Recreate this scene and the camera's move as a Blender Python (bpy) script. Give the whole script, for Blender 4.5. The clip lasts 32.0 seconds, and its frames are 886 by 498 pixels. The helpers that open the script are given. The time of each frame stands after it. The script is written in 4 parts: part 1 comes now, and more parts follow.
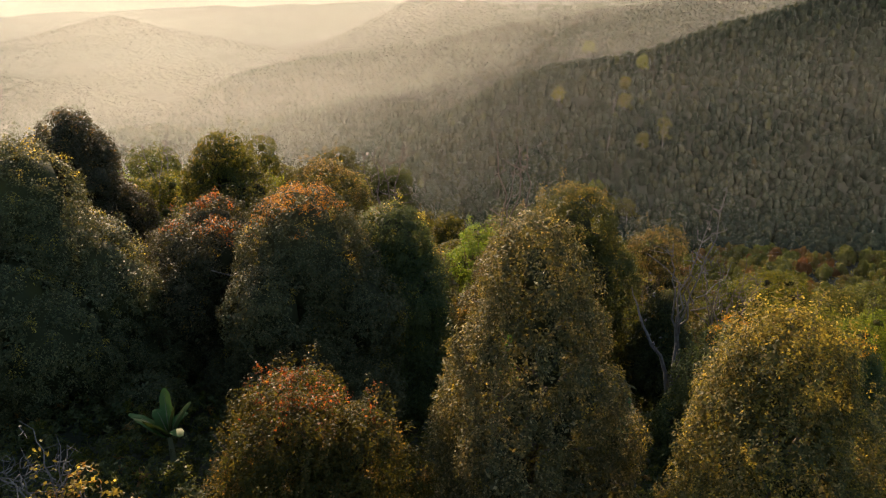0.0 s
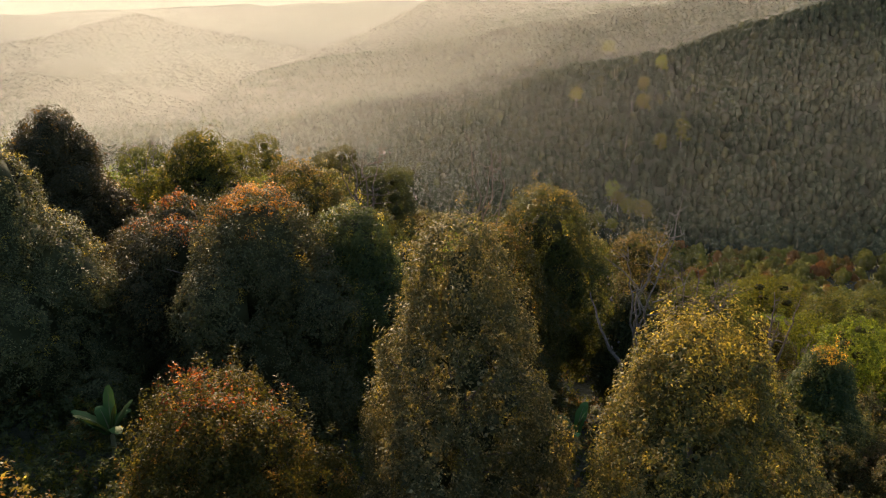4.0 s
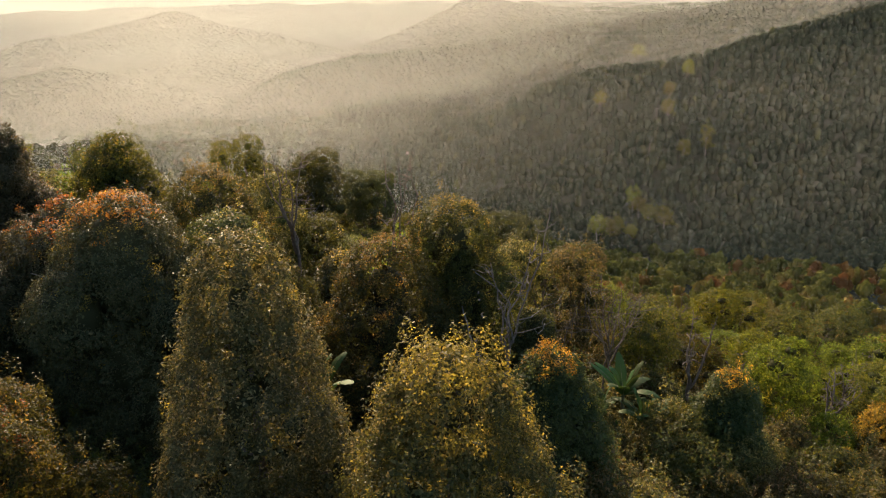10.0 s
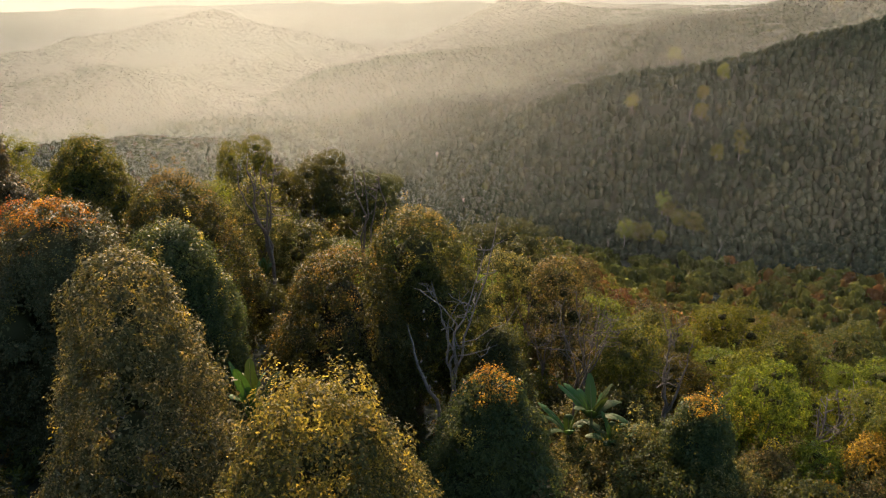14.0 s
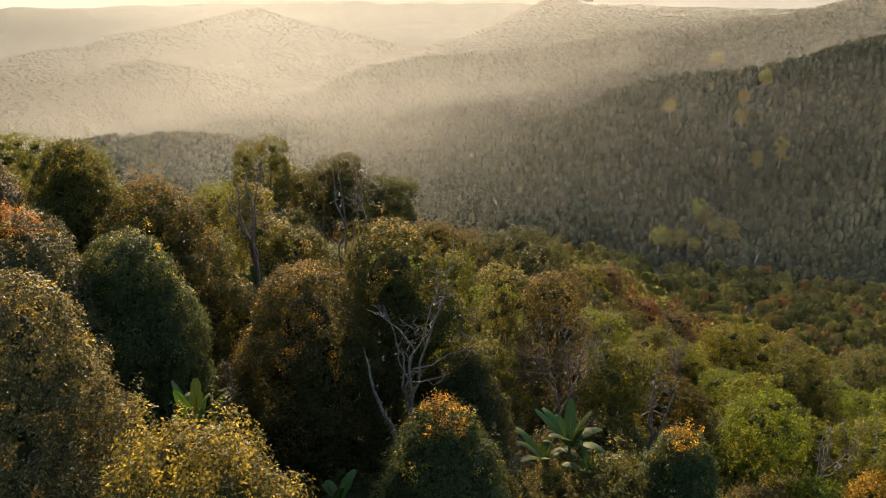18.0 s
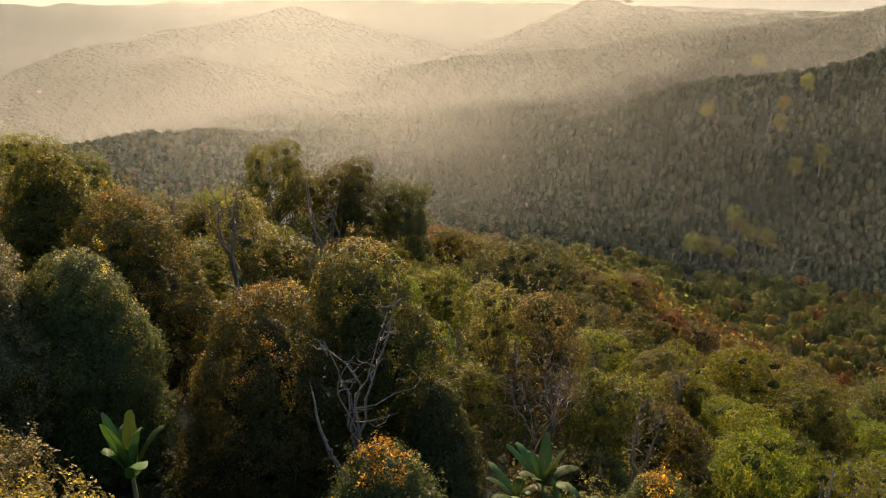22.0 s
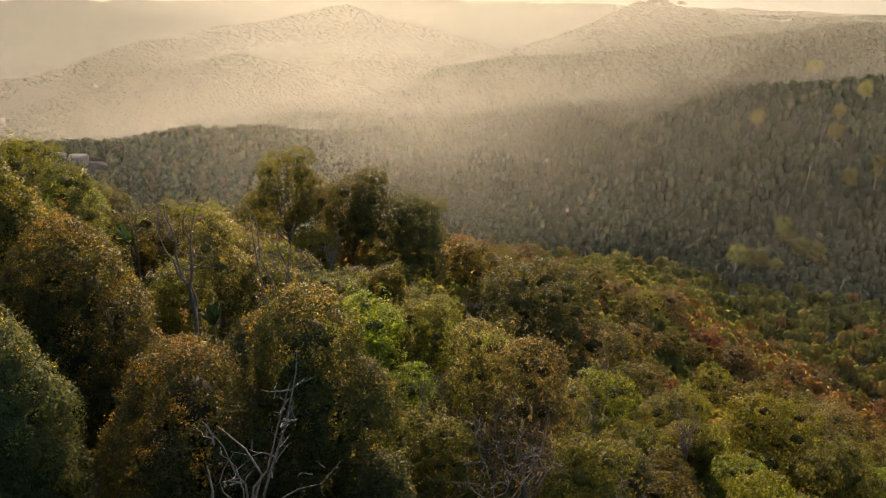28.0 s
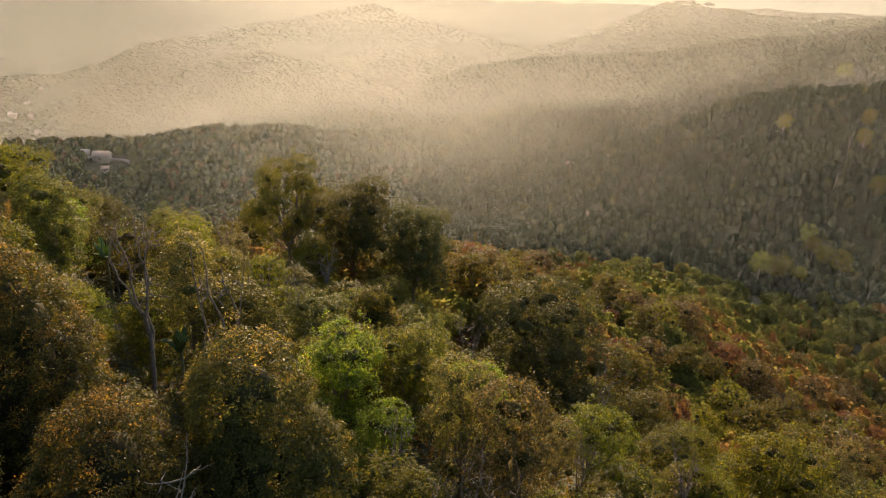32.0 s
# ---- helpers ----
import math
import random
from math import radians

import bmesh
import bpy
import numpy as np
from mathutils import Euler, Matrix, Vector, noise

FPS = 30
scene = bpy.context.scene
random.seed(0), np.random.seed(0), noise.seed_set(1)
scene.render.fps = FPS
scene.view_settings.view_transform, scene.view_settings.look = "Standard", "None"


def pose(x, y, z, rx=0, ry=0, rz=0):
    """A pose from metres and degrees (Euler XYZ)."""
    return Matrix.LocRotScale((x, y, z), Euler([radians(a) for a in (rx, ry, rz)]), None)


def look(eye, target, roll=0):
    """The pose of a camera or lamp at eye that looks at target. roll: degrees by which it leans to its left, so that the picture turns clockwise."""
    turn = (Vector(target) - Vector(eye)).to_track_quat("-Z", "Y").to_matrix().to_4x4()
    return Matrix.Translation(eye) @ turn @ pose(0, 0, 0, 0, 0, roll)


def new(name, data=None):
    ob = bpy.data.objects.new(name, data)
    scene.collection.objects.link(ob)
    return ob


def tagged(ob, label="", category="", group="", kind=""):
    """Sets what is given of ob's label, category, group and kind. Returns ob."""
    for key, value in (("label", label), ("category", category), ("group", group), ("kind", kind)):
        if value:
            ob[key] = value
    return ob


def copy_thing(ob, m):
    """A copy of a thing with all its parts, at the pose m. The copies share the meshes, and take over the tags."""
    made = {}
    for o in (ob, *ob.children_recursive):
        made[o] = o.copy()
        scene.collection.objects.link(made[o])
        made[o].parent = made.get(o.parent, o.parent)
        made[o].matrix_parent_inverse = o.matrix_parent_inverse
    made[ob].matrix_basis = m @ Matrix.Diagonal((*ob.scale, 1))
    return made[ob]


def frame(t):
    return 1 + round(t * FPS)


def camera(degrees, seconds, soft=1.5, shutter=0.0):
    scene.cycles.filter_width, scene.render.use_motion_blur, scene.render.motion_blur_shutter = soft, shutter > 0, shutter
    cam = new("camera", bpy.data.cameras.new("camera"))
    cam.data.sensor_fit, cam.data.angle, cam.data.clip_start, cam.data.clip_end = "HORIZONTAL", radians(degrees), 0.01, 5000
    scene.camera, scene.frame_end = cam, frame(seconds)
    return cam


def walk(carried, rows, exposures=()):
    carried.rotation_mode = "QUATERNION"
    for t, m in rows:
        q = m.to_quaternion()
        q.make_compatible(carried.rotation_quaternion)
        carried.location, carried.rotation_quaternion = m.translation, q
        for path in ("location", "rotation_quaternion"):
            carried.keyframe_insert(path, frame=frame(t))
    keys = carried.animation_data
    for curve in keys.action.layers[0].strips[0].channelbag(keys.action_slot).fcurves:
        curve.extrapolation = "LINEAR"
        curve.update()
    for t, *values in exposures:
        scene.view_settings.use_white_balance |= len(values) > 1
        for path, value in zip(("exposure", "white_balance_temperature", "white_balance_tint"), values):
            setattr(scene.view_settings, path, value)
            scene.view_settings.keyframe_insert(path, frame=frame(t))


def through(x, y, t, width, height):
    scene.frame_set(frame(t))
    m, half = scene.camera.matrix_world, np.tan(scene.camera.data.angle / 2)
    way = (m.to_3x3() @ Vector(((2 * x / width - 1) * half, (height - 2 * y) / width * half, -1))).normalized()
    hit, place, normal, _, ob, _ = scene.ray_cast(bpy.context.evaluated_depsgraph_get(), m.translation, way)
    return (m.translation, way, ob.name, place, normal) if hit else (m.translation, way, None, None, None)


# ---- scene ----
# the drone's camera and its drift along the hillside
cam = camera(60.2, 32.0, 1.15)
PATH = [
    (0, (1.394, -0.292, 39.264), (-0.726, 18.163, 31.854), -0.82),
    (1, (1.917, -0.201, 39.282), (-0.343, 18.234, 31.862), -0.83),
    (2, (2.531, -0.152, 39.312), (0.139, 18.265, 31.888), -0.79),
    (3, (3.235, -0.077, 39.334), (0.716, 18.322, 31.908), -0.75),
    (3.5, (3.595, 0.010, 39.314), (1.018, 18.402, 31.891), -0.77),
    (5.5, (5.490, 0.268, 39.359), (2.670, 18.624, 31.934), -0.66),
    (6, (6.045, 0.372, 39.348), (3.156, 18.720, 31.932), -0.63),
    (7, (7.185, 0.608, 39.349), (4.168, 18.938, 31.939), -0.60),
    (8, (8.332, 0.967, 39.367), (5.190, 19.278, 31.963), -0.54),
    (9, (9.427, 1.431, 39.401), (6.146, 19.719, 32.001), -0.44),
    (10, (10.420, 1.900, 39.449), (6.998, 20.166, 32.056), -0.29),
    (11, (11.283, 2.379, 39.498), (7.689, 20.615, 32.113), -0.22),
    (12, (12.073, 2.895, 39.544), (8.247, 21.084, 32.161), -0.18),
    (13, (12.792, 3.456, 39.556), (8.749, 21.598, 32.172), -0.11),
    (14, (13.490, 3.995, 39.584), (9.236, 22.088, 32.200), -0.04),
    (14.5, (13.816, 4.182, 39.628), (9.464, 22.253, 32.246), 0.03),
    (16.5, (15.027, 5.320, 39.718), (10.190, 23.269, 32.339), 0.26),
    (17, (15.309, 5.630, 39.729), (10.360, 23.549, 32.352), 0.27),
    (18, (15.890, 6.291, 39.748), (10.720, 24.148, 32.371), 0.33),
    (19, (16.468, 6.978, 39.819), (11.080, 24.768, 32.436), 0.39),
    (20, (17.037, 7.658, 39.922), (11.437, 25.380, 32.535), 0.48),
    (21, (17.528, 8.456, 40.006), (11.713, 26.106, 32.612), 0.50),
    (22, (18.008, 9.213, 40.090), (11.984, 26.791, 32.693), 0.59),
    (23, (18.339, 10.133, 40.137), (12.118, 27.640, 32.733), 0.71),
    (24, (18.694, 11.014, 40.173), (12.285, 28.453, 32.770), 0.74),
    (25, (19.034, 11.878, 40.220), (12.453, 29.251, 32.814), 0.82),
    (25.5, (19.132, 12.433, 40.325), (12.462, 29.770, 32.911), 0.82),
    (27.5, (19.719, 14.409, 40.492), (12.697, 31.598, 33.061), 0.92),
    (28, (19.794, 14.974, 40.485), (12.689, 32.129, 33.054), 0.94),
    (29, (20.143, 15.901, 40.631), (12.875, 32.984, 33.191), 0.95),
    (30, (20.340, 16.872, 40.733), (12.946, 33.898, 33.288), 1.03),
    (31, (20.439, 18.071, 40.758), (12.920, 35.040, 33.306), 1.11),
    (32, (20.554, 19.217, 40.848), (12.917, 36.129, 33.387), 1.13),
]
walk(cam, [(t, look(eye, target, roll)) for t, eye, target, roll in PATH], [(0, 1.2, 6500, 9), (14, 1.25, 6250, 7), (22, 1.28, 6700, 10), (32, 1.28, 6950, 11)])

# ---- sky and sun ----
SUN_AZ, SUN_EL = radians(25), radians(18)
world = bpy.data.worlds.new("evening_sky")
scene.world = world
world.use_nodes = True
wt = world.node_tree
wt.nodes.clear()
sky = wt.nodes.new("ShaderNodeTexSky")
sky.sky_type, sky.sun_disc, sky.sun_elevation, sky.sun_rotation = "NISHITA", False, SUN_EL, -SUN_AZ
sky.dust_density, sky.air_density = 3.0, 1.0
bg = wt.nodes.new("ShaderNodeBackground")
bg.inputs["Strength"].default_value = 0.15
wo = wt.nodes.new("ShaderNodeOutputWorld")
wt.links.new(sky.outputs[0], bg.inputs["Color"])
wt.links.new(bg.outputs[0], wo.inputs["Surface"])

sun_way = Vector((-math.sin(SUN_AZ) * math.cos(SUN_EL), math.cos(SUN_AZ) * math.cos(SUN_EL), math.sin(SUN_EL)))
sun = new("sun", bpy.data.lights.new("sun", "SUN"))
sun.data.energy, sun.data.angle, sun.data.color = 4.1, radians(0.8), (1.0, 0.715, 0.43)
sun.matrix_world = look(sun_way * 900, (0, 0, 0))


# ---- materials ----
class Nodes:
    """A material with its node tree; n() adds a node, set() gives an input its value or link."""

    def __init__(self, name):
        self.mat = bpy.data.materials.new(name)
        self.mat.use_nodes = True
        self.tree = self.mat.node_tree
        self.tree.nodes.clear()

    def n(self, kind, **values):
        node = self.tree.nodes.new(kind)
        for key, value in values.items():
            self.set(node, key, value)
        return node

    def set(self, node, key, value):
        socket = node.inputs[int(key[1:])] if key[0] == "i" and key[1:].isdigit() else node.inputs[key.replace("_", " ")]
        if isinstance(value, bpy.types.NodeSocket):
            self.tree.links.new(value, socket)
        else:
            socket.default_value = value

    def ramp(self, factor, stops):
        node = self.tree.nodes.new("ShaderNodeValToRGB")
        el = node.color_ramp.elements
        while len(el) < len(stops):
            el.new(0.5)
        for e, (at, col) in zip(el, stops):
            e.position, e.color = at, (*col, 1)
        self.tree.links.new(factor, node.inputs[0])
        return node.outputs[0]

    def mix(self, a, b, factor, kind="MIX"):
        node = self.tree.nodes.new("ShaderNodeMix")
        node.data_type, node.blend_type = "RGBA", kind
        for slot, value in ((0, factor), (6, a), (7, b)):
            if isinstance(value, bpy.types.NodeSocket):
                self.tree.links.new(value, node.inputs[slot])
            else:
                node.inputs[slot].default_value = value if slot == 0 or len(value) == 4 else (*value, 1)
        return node.outputs[2]

    def noise(self, scale, detail=3.0, coords=None):
        node = self.n("ShaderNodeTexNoise", Scale=scale, Detail=detail)
        if coords is None:
            coords = self.tree.nodes.new("ShaderNodeTexCoord").outputs["Object"]
        self.tree.links.new(coords, node.inputs["Vector"])
        return node.outputs["Fac"]

    def out(self, shader):
        node = self.tree.nodes.new("ShaderNodeOutputMaterial")
        self.tree.links.new(shader, node.inputs["Surface"])
        return self.mat


def leaf_material(name, stops, glow=0.45, rough=0.5, patch=0.3, patch_colour=(0.085, 0.075, 0.02)):
    """Foliage: each leaf its own tint, broad patches of older leaves, a waxy gloss and light through the blade."""
    k = Nodes(name)
    island = k.tree.nodes.new("ShaderNodeNewGeometry").outputs["Random Per Island"]
    col = k.ramp(island, stops)
    geo = k.tree.nodes.new("ShaderNodeTexCoord").outputs["Object"]
    big = k.noise(0.55, 3.0, geo)
    fac = k.tree.nodes.new("ShaderNodeMapRange")
    k.set(fac, "Value", big), k.set(fac, "From_Min", 0.45), k.set(fac, "From_Max", 0.7), k.set(fac, "To_Max", patch)
    col = k.mix(col, patch_colour, fac.outputs[0])
    info = k.tree.nodes.new("ShaderNodeObjectInfo").outputs["Random"]
    hsv = k.n("ShaderNodeHueSaturation", Color=col)
    hue = k.tree.nodes.new("ShaderNodeMapRange")
    k.set(hue, "Value", info), k.set(hue, "To_Min", 0.47), k.set(hue, "To_Max", 0.53)
    val = k.tree.nodes.new("ShaderNodeMapRange")
    k.set(val, "Value", info), k.set(val, "To_Min", 0.66), k.set(val, "To_Max", 1.34)
    k.set(hsv, "Hue", hue.outputs[0]), k.set(hsv, "Value", val.outputs[0])
    col = hsv.outputs[0]
    gloss = k.n("ShaderNodeBsdfPrincipled", Base_Color=col, Roughness=rough)
    gloss.inputs["Specular IOR Level"].default_value = 0.1
    bright = k.mix(col, (1.95, 1.65, 0.8), 1.0, "MULTIPLY")
    thin = k.n("ShaderNodeBsdfTranslucent", Color=bright)
    both = k.n("ShaderNodeMixShader", Fac=min(0.65, glow * 1.25))
    k.tree.links.new(gloss.outputs[0], both.inputs[1])
    k.tree.links.new(thin.outputs[0], both.inputs[2])
    return k.out(both.outputs[0])


def bark_material(name, dark, light, scale=6.0):
    k = Nodes(name)
    col = k.ramp(k.noise(scale, 6.0), [(0.3, dark), (0.7, light)])
    bump = k.n("ShaderNodeBump", Strength=0.5, Distance=0.03, Height=k.noise(scale * 4, 5.0))
    s = k.n("ShaderNodeBsdfPrincipled", Base_Color=col, Roughness=0.9, Normal=bump.outputs[0])
    return k.out(s.outputs[0])


LEAF_DARK = leaf_material("clove_leaf", [(0.0, (0.038, 0.044, 0.021)), (0.5, (0.057, 0.062, 0.028)), (0.88, (0.084, 0.08, 0.036)), (1.0, (0.15, 0.12, 0.056))], 0.2)
LEAF_GOLD = leaf_material("golden_clove_leaf", [(0.0, (0.042, 0.048, 0.019)), (0.4, (0.07, 0.07, 0.026)), (0.8, (0.118, 0.096, 0.036)), (1.0, (0.22, 0.165, 0.075))], 0.38)
LEAF_DULL = leaf_material("dull_clove_leaf", [(0.0, (0.046, 0.05, 0.024)), (0.4, (0.076, 0.073, 0.032)), (0.8, (0.12, 0.10, 0.044)), (1.0, (0.27, 0.21, 0.11))], 0.3)
LEAF_FLUSH = leaf_material("young_red_leaf", [(0.0, (0.10, 0.07, 0.02)), (0.35, (0.20, 0.085, 0.02)), (0.7, (0.30, 0.12, 0.025)), (1.0, (0.36, 0.20, 0.045))], 0.55, 0.45, 0.2)
# Tan for young leaves and for the gold backlight painted on crown edges.
LEAF_TAN = leaf_material("tan_young_rimlit_leaf", [(0.0, (0.08, 0.076, 0.022)), (0.4, (0.14, 0.118, 0.032)), (0.8, (0.22, 0.17, 0.045)), (1.0, (0.32, 0.25, 0.08))], 0.6, 0.45, 0.2)
LEAF_OLIVE = leaf_material("olive_leaf", [(0.0, (0.034, 0.044, 0.011)), (0.5, (0.06, 0.072, 0.016)), (1.0, (0.125, 0.115, 0.026))], 0.44)
LEAF_FRESH = leaf_material("fresh_green_leaf", [(0.0, (0.045, 0.07, 0.011)), (0.5, (0.085, 0.12, 0.016)), (1.0, (0.16, 0.185, 0.03))], 0.48)
LEAF_YELLOW = leaf_material("yellow_leaf", [(0.0, (0.11, 0.10, 0.02)), (0.5, (0.23, 0.185, 0.03)), (1.0, (0.42, 0.31, 0.06))], 0.58)
LEAF_LIME = leaf_material("lime_leaf", [(0.0, (0.055, 0.072, 0.012)), (0.5, (0.078, 0.094, 0.018)), (1.0, (0.115, 0.125, 0.026))], 0.45)
LEAF_RUST = leaf_material("rusty_leaf", [(0.0, (0.085, 0.05, 0.022)), (0.5, (0.13, 0.074, 0.028)), (1.0, (0.2, 0.12, 0.04))], 0.38)
LEAF_SHADE = leaf_material("shade_leaf", [(0.0, (0.028, 0.038, 0.017)), (0.5, (0.044, 0.056, 0.023)), (1.0, (0.075, 0.082, 0.03))], 0.36)
LEAF_DEEP = leaf_material("deep_green_leaf", [(0.0, (0.032, 0.042, 0.014)), (0.5, (0.052, 0.064, 0.019)), (1.0, (0.1, 0.1, 0.03))], 0.38)
# Dark colour of the added crown cores; inner shade is put into it.
SHADE_CORE = leaf_material("crown_shade_core", [(0.0, (0.026, 0.028, 0.012)), (1.0, (0.04, 0.04, 0.017))], 0.05, 0.8, 0.35)
LEAF_BANANA = leaf_material("banana_leaf", [(0.0, (0.032, 0.07, 0.016)), (1.0, (0.046, 0.082, 0.022))], 0.14, 0.6, 0.1)
# Tone of the added bodies that darken open crowns from within.
SHADE_HEART = leaf_material("mass_shade_core", [(0.0, (0.035, 0.038, 0.01)), (1.0, (0.055, 0.052, 0.014))], 0.2, 0.8, 0.4)
BARK = bark_material("brown_bark", (0.06, 0.045, 0.032), (0.16, 0.12, 0.085))
BARK_PALE = bark_material("bleached_dead_wood", (0.065, 0.055, 0.046), (0.16, 0.135, 0.112))


def forest_material(name, stops, through=0.4):
    """Woods far off: a tint to each tree, paler and darker sprays within it."""
    k = Nodes(name)
    tint = k.tree.nodes.new("ShaderNodeAttribute")
    tint.attribute_name = "tint"
    col = k.ramp(tint.outputs["Fac"], stops)
    island = k.tree.nodes.new("ShaderNodeNewGeometry").outputs["Random Per Island"]
    val = k.tree.nodes.new("ShaderNodeMapRange")
    k.set(val, "Value", island), k.set(val, "To_Min", 0.9), k.set(val, "To_Max", 1.12)
    hsv = k.n("ShaderNodeHueSaturation", Color=col, Value=val.outputs[0])
    a = k.n("ShaderNodeBsdfDiffuse", Color=hsv.outputs[0])
    b = k.n("ShaderNodeBsdfTranslucent", Color=hsv.outputs[0])
    both = k.n("ShaderNodeMixShader", Fac=through)
    k.tree.links.new(a.outputs[0], both.inputs[1])
    k.tree.links.new(b.outputs[0], both.inputs[2])
    return k.out(both.outputs[0])


MIXED = forest_material("mixed_far_foliage", [(0.0, (0.07, 0.085, 0.022)), (0.45, (0.12, 0.13, 0.03)), (0.7, (0.19, 0.185, 0.04)), (0.85, (0.21, 0.15, 0.04)), (1.0, (0.23, 0.12, 0.038))], 0.75)
FOREST = forest_material("far_foliage", [(0.0, (0.034, 0.042, 0.024)), (0.5, (0.055, 0.06, 0.034)), (0.78, (0.08, 0.078, 0.038)), (0.92, (0.1, 0.108, 0.042)), (1.0, (0.11, 0.08, 0.042))], 0.22)


def ground_material():
    k = Nodes("forest_floor")
    a = k.ramp(k.noise(0.35, 6.0), [(0.3, (0.025, 0.026, 0.011)), (0.55, (0.045, 0.043, 0.017)), (0.75, (0.07, 0.055, 0.026))])
    b = k.ramp(k.noise(0.012, 5.0), [(0.35, (0.02, 0.024, 0.010)), (0.7, (0.034, 0.034, 0.015))])
    col = k.mix(a, b, 0.5)
    bump = k.n("ShaderNodeBump", Strength=0.6, Distance=0.4, Height=k.noise(1.5, 6.0))
    s = k.n("ShaderNodeBsdfPrincipled", Base_Color=col, Roughness=1.0, Normal=bump.outputs[0])
    return k.out(s.outputs[0])


GROUND = ground_material()


def haze_strip_material(name, colour):
    """Translucent strips that stand in for haze; the low sun shines through them."""
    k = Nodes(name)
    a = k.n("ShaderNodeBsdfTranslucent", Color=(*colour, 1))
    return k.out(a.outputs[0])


HAZE_STRIP = haze_strip_material("haze_strip", (0.38, 0.385, 0.365))


# ---- mesh building ----
def mesh(name, verts, quads, materials, slots=None, tint=None):
    """A mesh of quads (n x 4) or triangles (n x 3)."""
    verts, quads = np.asarray(verts, np.float32), np.asarray(quads, np.int32)
    n, size = quads.shape
    me = bpy.data.meshes.new(name)
    me.vertices.add(len(verts))
    me.vertices.foreach_set("co", verts.ravel())
    me.loops.add(n * size)
    me.loops.foreach_set("vertex_index", quads.ravel())
    me.polygons.add(n)
    me.polygons.foreach_set("loop_start", np.arange(0, n * size, size, dtype=np.int32))
    for m in materials:
        me.materials.append(m)
    if slots is not None:
        me.polygons.foreach_set("material_index", np.asarray(slots, np.int32))
    if tint is not None:
        me.attributes.new("tint", "FLOAT", "POINT").data.foreach_set("value", np.asarray(tint, np.float32))
    me.update(calc_edges=True)
    return me


def part(name, me, parent, label=""):
    ob = new(name, me)
    ob.parent = parent
    if label:
        ob["label"] = label
    return ob


def unit(v):
    return v / np.maximum(np.linalg.norm(v, axis=-1, keepdims=True), 1e-9)


def blades(rng, places, outward, length, width, droop=0.35, spread=0.7):
    """Pointed leaves at the places, fanning outward; gives vertices and triangles."""
    n = len(places)
    way = unit(outward + rng.normal(0, spread, (n, 3)) + np.array([0, 0, -droop]))
    side = unit(np.cross(way, rng.normal(0, 1, (n, 3))))
    ln = length * rng.uniform(0.65, 1.3, (n, 1))
    wd = width * rng.uniform(0.75, 1.3, (n, 1))
    base = places + way * ln * rng.uniform(0.0, 0.25, (n, 1))
    verts = np.stack([base + side * wd * 0.5, places + way * ln, base - side * wd * 0.5], 1)
    return verts.reshape(-1, 3), np.arange(3 * n).reshape(n, 3)


def tube(points, radii, sides=6):
    """A tapered tube along the points."""
    points = np.asarray(points, float)
    way = unit(np.gradient(points, axis=0))
    a = unit(np.cross(way, np.array([0.31, 0.17, 0.93]) if abs(way[0][2]) < 0.9 else np.array([0.95, 0.2, 0.1])))
    b = np.cross(way, a)
    ang = np.linspace(0, 2 * np.pi, sides, endpoint=False)
    rings = points[:, None] + np.asarray(radii)[:, None, None] * (np.cos(ang)[None, :, None] * a[:, None] + np.sin(ang)[None, :, None] * b[:, None])
    m = len(points)
    i = np.arange(sides)
    quads = [np.stack([r * sides + i, r * sides + (i + 1) % sides, (r + 1) * sides + (i + 1) % sides, (r + 1) * sides + i], 1) for r in range(m - 1)]
    return rings.reshape(-1, 3), np.concatenate(quads)


def joined(pieces):
    vs, qs, base = [], [], 0
    for v, q in pieces:
        vs.append(v), qs.append(q + base)
        base += len(v)
    return np.concatenate(vs), np.concatenate(qs)


def limb(rng, start, end, r0, r1, bend=0.12, steps=6):
    """A crooked branch from start to end."""
    start, end = np.asarray(start, float), np.asarray(end, float)
    s = np.linspace(0, 1, steps)[:, None]
    size = np.linalg.norm(end - start)
    off = np.cumsum(rng.normal(0, bend * size / steps, (steps, 3)), 0) * np.sin(np.pi * np.clip(s, 0, 1)) ** 0.5
    off[0] = 0
    return tube(start + (end - start) * s + off, r0 + (r1 - r0) * s[:, 0], 6 if r0 > 0.06 else 4)


def lobes_of(rng, n, half, high, a, b, lean=(0, 0), bump=0.2):
    """The rounded leaf masses that make up a dense crown: centres and radii, set over a body of revolution."""
    uu = np.linspace(0.02, 0.99, 240)
    girth = half * np.clip(1 - uu**a, 0, 1) ** (1 / b) * (0.6 + 0.4 * np.clip(uu / 0.16, 0, 1) ** 0.5)
    cdf = np.cumsum(girth + 0.12 * half)
    u = np.interp((np.arange(n) + rng.uniform(0.2, 0.8, n)) / n, cdf / cdf[-1], uu)
    r = np.interp(u, uu, girth)
    size = math.sqrt(1.9 * half * high / n) * rng.uniform(0.65, 1.25, n)
    size = np.minimum(size, 0.75 * r + 0.2 * half)
    th = np.arange(n) * 2.39996 + rng.uniform(-0.35, 0.35, n)
    out = np.maximum(r * (1 + bump * rng.uniform(-1.0, 0.5, n)) - size, 0)
    z = u * (high - 1.15 * size * rng.uniform(0.85, 1.1, n))
    centre = np.stack([out * np.cos(th) + lean[0] * u, out * np.sin(th) + lean[1] * u, z], 1)
    return centre, np.stack([size, size, size * 1.2], 1)


